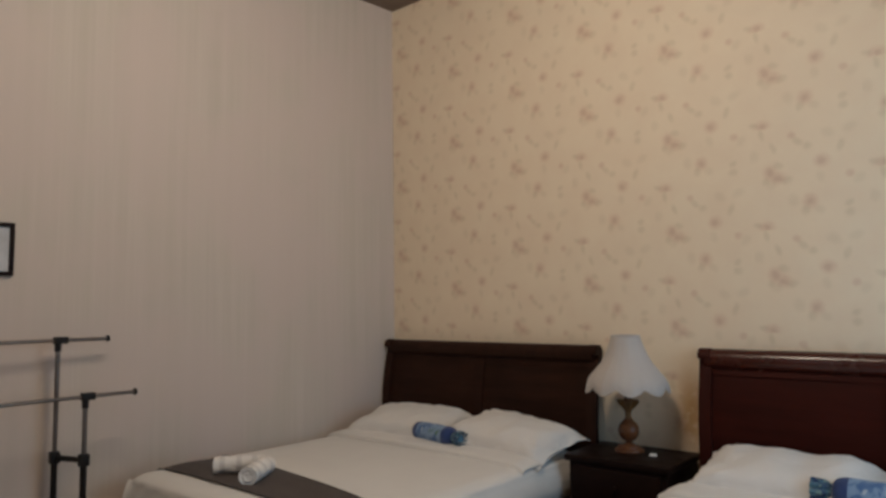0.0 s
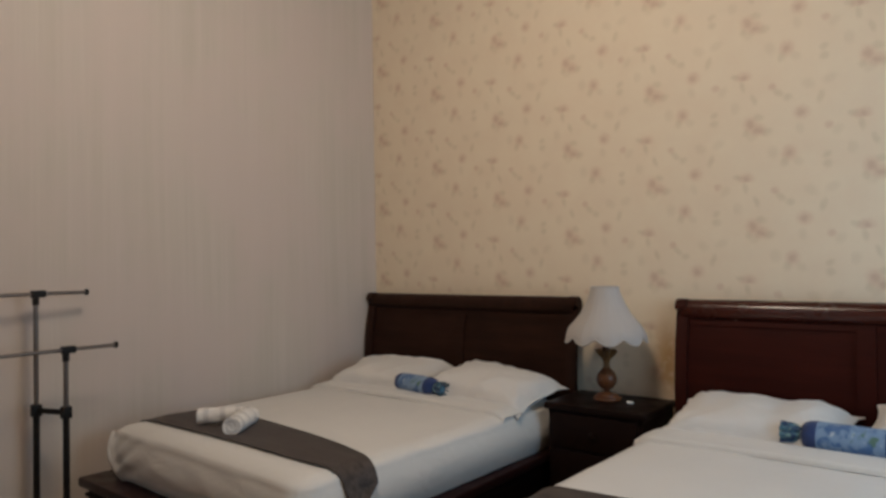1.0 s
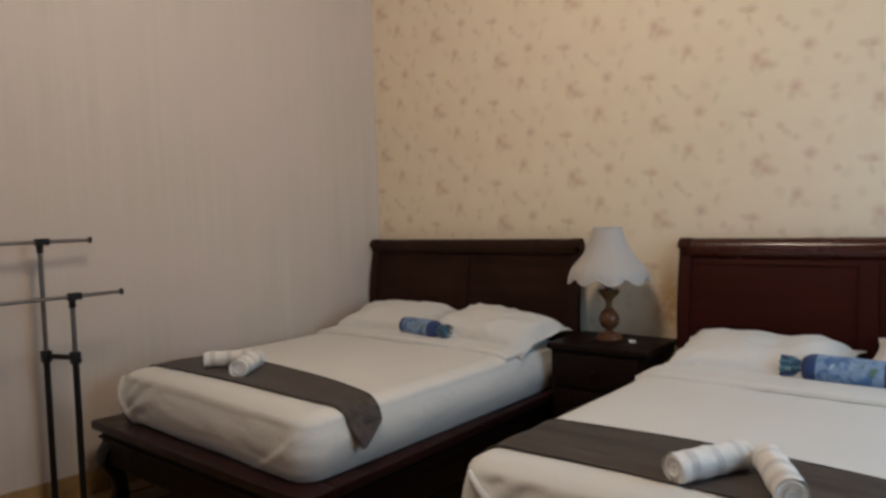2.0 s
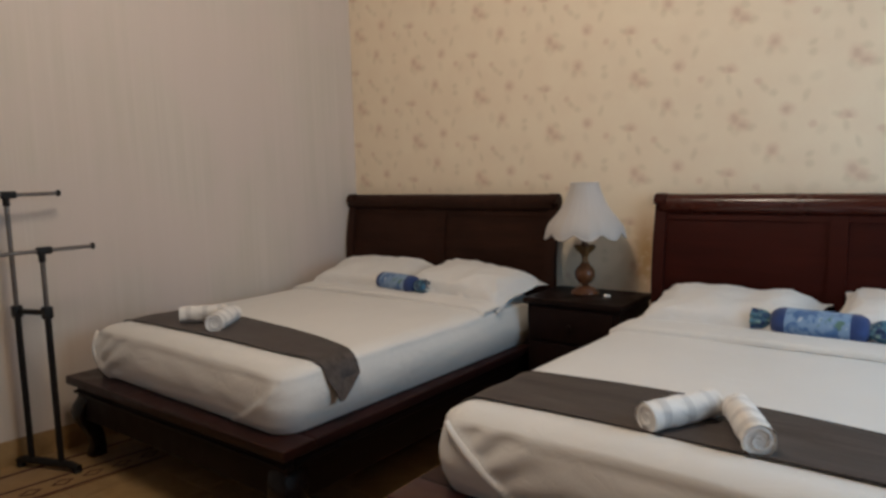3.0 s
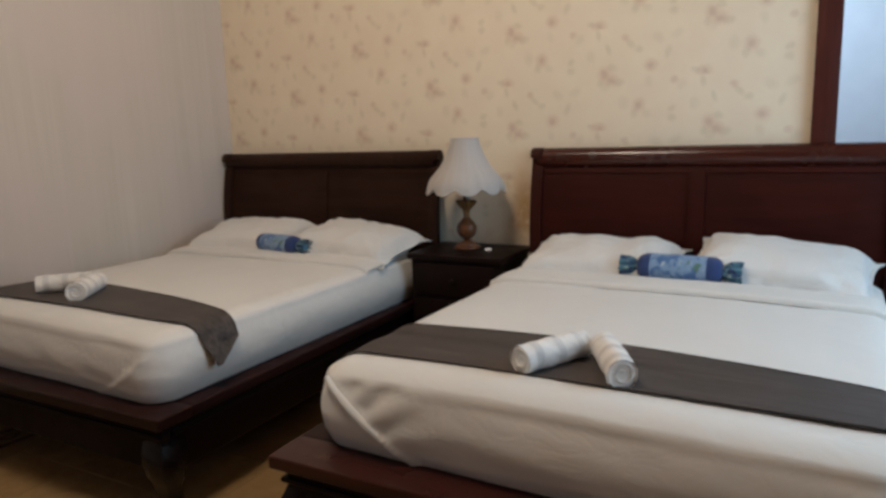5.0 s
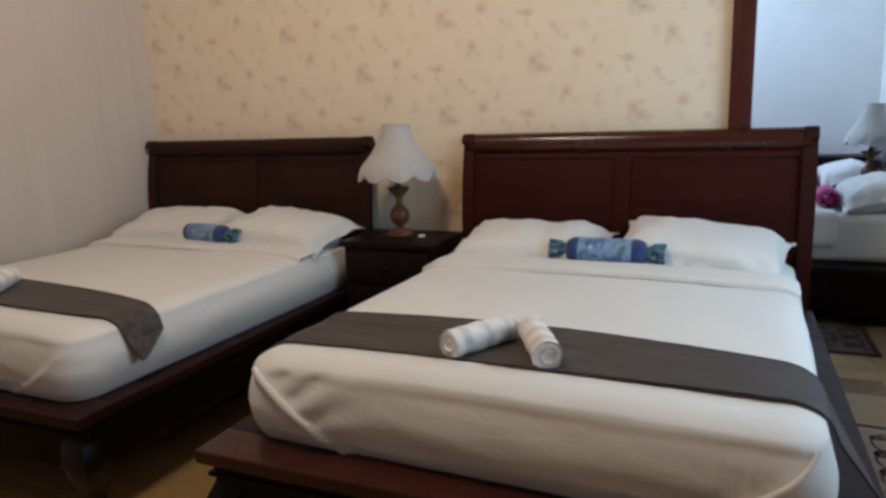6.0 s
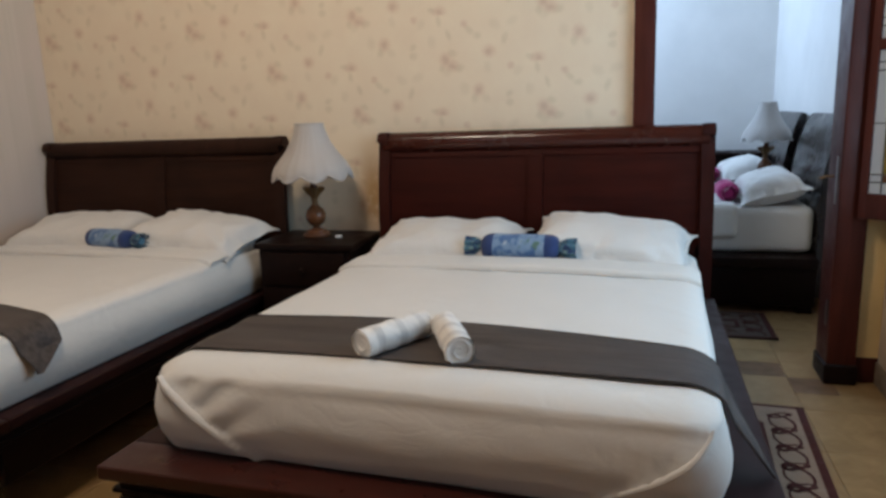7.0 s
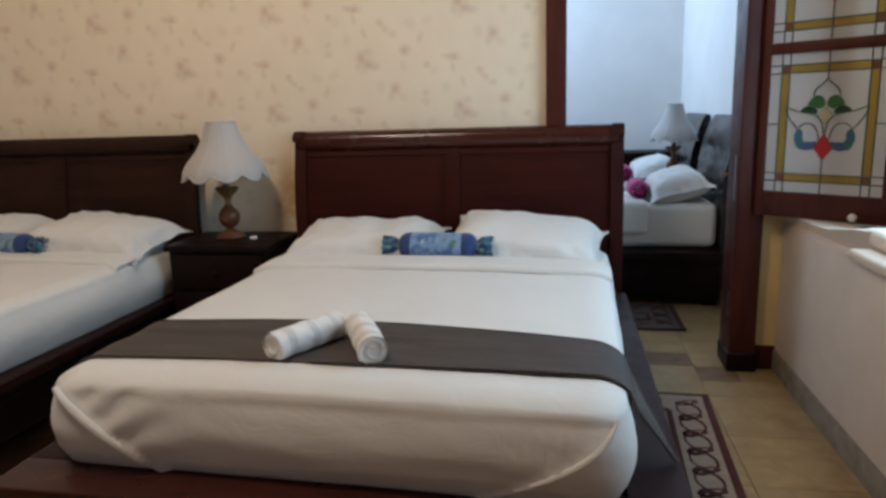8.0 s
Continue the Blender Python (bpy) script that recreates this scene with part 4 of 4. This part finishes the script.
def pane(t, u0, zb, w, h):
    """One leaded field: milky ground, amber border and a tulip motif."""
    def q(x0, x1, z0, z1):
        return [(u0 + x0, zb + z0), (u0 + x1, zb + z0), (u0 + x1, zb + z1), (u0 + x0, zb + z1)]

    b0, b1 = 0.052, 0.088
    for x0, x1, z0, z1 in ((0, b0, 0, h), (w - b0, w, 0, h), (b0, w - b0, 0, b0), (b0, w - b0, h - b0, h)):
        flat(q(x0, x1, z0, z1), "border_pane", G_CLEAR, t)
    for x0, x1, z0, z1 in ((b0, b1, b1, h - b1), (w - b1, w - b0, b1, h - b1), (b1, w - b1, b0, b1), (b1, w - b1, h - b1, h - b0)):
        flat(q(x0, x1, z0, z1), "amber_pane", G_AMBER, t)
    for x in (b0, w - b1):
        for z in (b0, h - b1):
            flat(q(x, x + b1 - b0, z, z + b1 - b0), "corner_pane", G_BROWN, t)
    flat(q(b1, w - b1, b1, h - b1), "ground_pane", G_CLEAR, t)
    cx, cz = u0 + w / 2, zb + h * 0.45
    f = -0.006
    flat([(cx, cz - 0.134), (cx + 0.041, cz - 0.075), (cx, cz - 0.012), (cx - 0.041, cz - 0.075)], "red_pane", G_RED, t, f)
    flat([(cx, cz + 0.030), (cx + 0.034, cz + 0.072), (cx, cz + 0.108), (cx - 0.034, cz + 0.072)], "pale_amber_pane", G_PALE, t, f)
    lead = []
    for s in (-1, 1):
        def at(*pts):
            return [(cx + s * x, cz + z) for x, z in pts]

        flat(rounded(at((0.003, 0.112), (0.006, 0.140), (0.026, 0.160), (0.052, 0.158), (0.074, 0.130), (0.078, 0.116), (0.050, 0.108), (0.030, 0.096)), True), "green_pane", G_GREEN, t, f)
        flat(rounded(at((0.034, 0.094), (0.054, 0.108), (0.080, 0.116), (0.110, 0.092), (0.100, 0.084), (0.060, 0.082), (0.038, 0.074)), True), "dark_green_pane", G_DARKGREEN, t, f)
        flat(rounded(at((0.028, -0.044), (0.050, -0.052), (0.076, -0.048), (0.096, -0.066), (0.092, -0.088), (0.060, -0.088), (0.030, -0.078)), True), "blue_pane", G_BLUE, t, f)
        flat(rounded(at((0.094, -0.090), (0.118, -0.072), (0.130, -0.036), (0.124, 0.000), (0.108, 0.014), (0.090, -0.010), (0.096, -0.036), (0.080, -0.050)), True), "teal_pane", G_TEAL, t, f)
        lead.append(rounded(at((0.112, 0.014), (0.092, 0.034), (0.062, 0.036), (0.038, 0.018), (0.026, -0.012), (0.022, -0.040))))
        lead.append(rounded(at((0.004, -0.014), (0.008, 0.030), (0.030, 0.066), (0.066, 0.080), (0.112, 0.086), (0.178, 0.112))))
        lead.append(rounded(at((0.176, 0.104), (0.158, 0.060), (0.134, 0.028), (0.116, 0.010))))
        lead.append(rounded(at((0.056, 0.158), (0.050, 0.186), (0.026, 0.206), (0.008, 0.220), (0.0, 0.236))))
        lead.append([(cx + s * (w / 2 - b0), zb + h / 2), (cx + s * w / 2, zb + h / 2)])
    lead.append([(cx, cz + 0.232), (cx, zb + h)])
    lead.append([(cx, cz - 0.134), (cx, zb)])
    for pts in lead:
        part("lead_came", tube([(x, -0.008, z) for x, z in pts], 0.0025, 6, across=(0, 1, 0)), M_LEAD, t)
    for x in (b0, b1, w - b1, w - b0):
        part("lead_came", tube([(u0 + x, -0.004, zb), (u0 + x, -0.004, zb + h)], 0.003, 6), M_LEAD, t)
    for z in (b0, b1, h - b1, h - b0):
        part("lead_came", tube([(u0, -0.004, zb + z), (u0 + w, -0.004, zb + z)], 0.003, 6), M_LEAD, t)


stained_leaf()

# ---- rugs ----


def ribbon(points, width, z):
    rows = []
    n = len(points)
    for i, (x, y) in enumerate(points):
        ax, ay = points[max(i - 1, 0)]
        bx, by = points[min(i + 1, n - 1)]
        L = math.hypot(bx - ax, by - ay) or 1
        nx, ny = -(by - ay) / L * width / 2, (bx - ax) / L * width / 2
        rows.append([(x + nx, y + ny, z), (x - nx, y - ny, z)])
    return sheet(rows, 0.002)


def spiral(cx, cy, r, a0, turns, sign, n=26):
    return [(cx + r * (1 - 0.75 * i / n) * math.cos(radians(a0) + sign * turns * 2 * math.pi * i / n), cy + r * (1 - 0.75 * i / n) * math.sin(radians(a0) + sign * turns * 2 * math.pi * i / n)) for i in range(n + 1)]


def rug(x0, x1, y0, y1, label, turn=0.0, ground=None):
    t = thing("rug", label, "rug", ((x0 + x1) / 2, (y0 + y1) / 2, 0), "scroll pattern rugs")
    t.rotation_euler = (0, 0, radians(turn))
    hx, hy = (x1 - x0) / 2, (y1 - y0) / 2
    part("woven_ground", box(-hx, hx, -hy, hy, 0.0005, 0.012, 0.004), ground or M_RUG, t)
    z = 0.0145
    for a, b, c, d in ((-hx, hx, hy - 0.022, hy - 0.002), (-hx, hx, -hy + 0.002, -hy + 0.022), (-hx + 0.002, -hx + 0.034, -hy, hy), (hx - 0.034, hx - 0.002, -hy, hy)):
        part("edge_band", box(a, b, c, d, 0.0115, z, 0.001), M_MAROON, t, "maroon edge band")
    for s in (-1, 1):
        part("inner_line", box(s * (hx - 0.20) - 0.012, s * (hx - 0.20) + 0.012, -hy + 0.20, hy - 0.20, 0.0115, z, 0.001), M_MAROON, t)
        part("inner_line", box(-hx + 0.20, hx - 0.20, s * (hy - 0.20) - 0.012, s * (hy - 0.20) + 0.012, 0.0115, z, 0.001), M_MAROON, t)
        # looping vine along the long side, with a leaf hook in each loop
        vine = []
        for i in range(241):
            a = 2 * math.pi * i / 240 * (2 * hy - 0.12) / 0.155
            vine.append((s * (hx - 0.112) + s * 0.050 * math.cos(a), -hy + 0.06 + (2 * hy - 0.12) * i / 240 + 0.046 * math.sin(a)))
        part("vine", ribbon(vine, 0.012, z), M_MAROON, t)
        back = [(2 * s * (hx - 0.112) - x, y + 0.03) for x, y in vine[:-6]]
        part("vine", ribbon(back, 0.009, z - 0.001), M_MAROON, t)
        n = max(1, int((2 * hy - 0.12) / 0.155))
        for i in range(n):
            y = -hy + 0.06 + 0.155 * (i + 0.5)
            part("scroll", ribbon(spiral(s * (hx - 0.132), y, 0.036, 60, 0.9, s, 16), 0.013, z), M_MAROON, t)
        m = max(1, int(2 * (hx - 0.2) / 0.13))
        for i in range(m):
            x = -hx + 0.2 + (2 * hx - 0.4) * (i + 0.5) / m
            sg = 1 if i % 2 else -1
            part("scroll", ribbon(spiral(x, s * (hy - 0.10), 0.052, 0, 1.25, sg), 0.010, z), M_MAROON, t)
    return t


rug(0.139, 0.849, 2.31, 3.81, "beige bedside rug with maroon scroll border", -2.7)
rug(0.25, 0.95, 4.78, 5.32, "brown rug with maroon scrolls at the dark bed, shade in its colour", 0.0, M_SHADED_RUG)


def border_rug():
    """A worn tan runner along the wall: maroon lines and a chain of lozenges."""
    t = thing("rug", "narrow worn tan rug with maroon lines by the wall", "rug", (-3.47, 1.72, 0), "scroll pattern rugs")
    t.rotation_euler = (0, 0, radians(-6))
    hx, hy, z = 0.20, 0.78, 0.0085
    part("woven_ground", box(-hx, hx, -hy, hy, 0.0005, 0.007, 0.003), M_TAN, t)
    for x, w in ((-hx + 0.012, 0.011), (0.022, 0.009), (hx - 0.012, 0.010)):
        part("edge_band", box(x - w, x + w, -hy, hy, 0.0065, z, 0.0005), M_MAROON, t, "maroon line")
    for i in range(11):
        y = -hy + 0.07 + 0.14 * i
        part("lozenge", ribbon([(0.105 + 0.032 * math.cos(a), y + 0.045 * math.sin(a)) for a in [math.pi * k / 2 for k in range(5)]], 0.012, z), M_MAROON, t)
    return t


border_rug()

# ---- next room's furniture ----


def side_bed(y0, y1, label):
    """A dark bed with its head on the east wall of the next room."""
    b = thing("single_bed", label, "bed", (0, 0, 0), "dark beds in the next room")
    hx = NX1 - 0.18
    prof = [(hx, 0.10)] + [(hx + 0.10 * max(0, (i / 12 - 0.4) / 0.6) ** 2, 0.4 + 0.86 * i / 12) for i in range(13)] + [(hx + 0.13, 1.30), (hx + 0.16, 1.28)] + [(hx + 0.06 + 0.10 * max(0, (1 - i / 12 - 0.4) / 0.6) ** 2, 0.4 + 0.84 * (1 - i / 12)) for i in range(13)] + [(hx + 0.06, 0.10)]
    bm = bmesh.new()
    a = [bm.verts.new((x, y0, z)) for x, z in prof]
    c = [bm.verts.new((x, y1, z)) for x, z in prof]
    n = len(prof)
    for i in range(n):
        bm.faces.new((a[i], a[(i + 1) % n], c[(i + 1) % n], c[i]))
    bm.faces.new(a), bm.faces.new(c)
    part("headboard", bm, M_LACQUER, b)
    part("platform", box(-0.95, hx, y0 - 0.10, y1 + 0.04, 0.315, 0.385, 0.01), M_BLACKWOOD, b)
    part("apron", box(-0.92, hx, y0 - 0.07, y1, 0.05, 0.315, 0.01), M_BLACKWOOD, b)
    for x in (-0.88, hx - 0.06):
        for y in (y0 - 0.01, y1 - 0.05):
            part("leg", box(x - 0.05, x + 0.05, y - 0.05, y + 0.05, 0, 0.10, 0.012), M_BLACKWOOD, b)
    m = link("mattress", box(-0.80, hx - 0.005, y0 + 0.06, y1 - 0.06, 0.387, 0.70, 0.07, 6), M_SHEET)
    tagged(m, "white sheeted mattress on a dark bed", "mattress", "next room's mattresses")
    p = pillow((hx - 0.22, (y0 + y1) / 2 - 0.06, 0.815), (0.38, 0.215), 0, 90, 0, 0.118, y0 * 3, "plump white pillow propped by the dark headboard")
    p.matrix_basis = pose(hx - 0.25, (y0 + y1) / 2 - 0.04, 0.78, 0, -14, 0) @ pose(0, 0, 0, 0, 0, 90)
    c = candy_roll((hx - 0.52, (y0 + y1) / 2 - 0.05, 0.775), 0.42, 0.074, 90, "magenta cloth rolled and tied on the bed", M_PINK, M_PINK)
    return b


side_bed(5.42, 6.38, "dark single bed with white sheets in the next room")
side_bed(6.72, 7.66, "dark single bed beyond the lamp in the next room")
cover = link("bed_cover", box(-0.2, 0.78, 5.440, 5.60, 0.48, 0.728, 0.06, 6), M_SHEET)
tagged(cover, "white folded bed cover hanging over the mattress side", "bed cover")
ns2 = thing("nightstand", "dark nightstand between the next room's beds", "nightstand", (1.17, 6.55, 0))
part("body", box(-0.24, 0.24, -0.15, 0.15, 0.0, 0.73, 0.008), M_BLACKWOOD, ns2)
part("top", box(-0.26, 0.26, -0.16, 0.16, 0.73, 0.765, 0.008), M_BLACKWOOD, ns2)
table_lamp((1.10, 6.55, 0.765), "wooden table lamp with white shade in the next room", 0.84)
con = thing("console", "low dark cabinet against the next room's far wall", "cabinet", (0.55, 8.16, 0))
part("body", box(-0.85, 0.75, -0.2, 0.22, 0.06, 0.86, 0.008), M_BLACKWOOD, con)
part("top", box(-0.87, 0.77, -0.22, 0.23, 0.86, 0.90, 0.008), M_BLACKWOOD, con)
for x in (-0.8, 0.7):
    part("foot", box(x - 0.04, x + 0.04, -0.18, 0.2, 0, 0.06, 0.006), M_BLACKWOOD, con)

lamp = thing("ceiling_lamp", "gilt ceiling lamp holder hanging on a rod", "lamp", (-1.35, 1.75, 0))
part("rod", tube([(0, 0, 3.72), (0, 0, H - 0.02)], 0.01, 10), M_GOLD, lamp)
part("holder", lathe([(0.020, 3.68), (0.034, 3.685), (0.036, 3.71), (0.024, 3.74), (0.012, 3.75)], 24), M_GOLD, lamp)
part("canopy", lathe([(0.06, H - 0.035), (0.065, H - 0.02), (0.06, H - 0.001)], 24), M_GOLD, lamp)

# ---- floor ----
floor = structure("floor", box(X0 - 0.9, 2.5, Y0 - 0.15, NY1 + 0.15, -0.12, -0.006, 0), M_GROUT, "beige stone tiles with narrow joints")
TILE = 0.40


def slab(w, l):
    bm = box(-w / 2, w / 2, -l / 2, l / 2, -0.006, 0.0, 0.0)
    top = [f for f in bm.faces if f.normal.z > 0.5]
    bmesh.ops.bevel(bm, geom=top[0].edges[:], offset=0.0015, segments=1, affect="EDGES")
    me = bpy.data.meshes.new("floor_tile")
    bm.to_mesh(me)
    bm.free()
    return me


big, small = slab(TILE - 0.0025, TILE - 0.0025), slab(TILE - 0.0025, TILE / 2 - 0.0025)
big.materials.append(M_TILE), small.materials.append(M_TILE_DARK)
plain_half = slab(TILE - 0.0025, TILE / 2 - 0.0025)
plain_half.materials.append(M_TILE)
dark_quarter, plain_quarter = slab(TILE / 2 - 0.0025, TILE / 2 - 0.0025), slab(TILE / 2 - 0.0025, TILE / 2 - 0.0025)
dark_quarter.materials.append(M_TILE_DARK), plain_quarter.materials.append(M_TILE)
nx, ny = int((X1 - X0) / TILE) + 2, int((5.8 - 0.6) / TILE)
for i in range(nx):
    for j in range(ny):
        x, y = X1 - 0.2 - i * TILE, 0.8 + j * TILE
        pieces = ((big, 0.0, 0.0),)
        if (i, j) == (1, 9) or (y > 4.7 and (i + j) % 3 == 0):
            pieces = ((small, 0.0, -0.1), (plain_half, 0.0, 0.1))
        elif (i, j) == (0, 8):
            pieces = ((plain_half, 0.0, -0.1), (dark_quarter, -0.1, 0.1), (plain_quarter, 0.1, 0.1))
        for me, ox, oy in pieces:
            ob = new("floor_tile", me)
            ob.location = (x + ox, y + oy, 0)
            ob.parent = floor
bm = bmesh.new()
for i in range(14):
    for j in range(-7, 0):
        box(X1 - 0.398 - i * TILE, X1 - 0.002 - i * TILE, 0.602 + j * TILE, 0.998 + j * TILE, -0.006, 0, 0, bm=bm)
rest = part("floor_tile_rest", bm, M_TILE, floor)
rest["kind"] = "stuff"
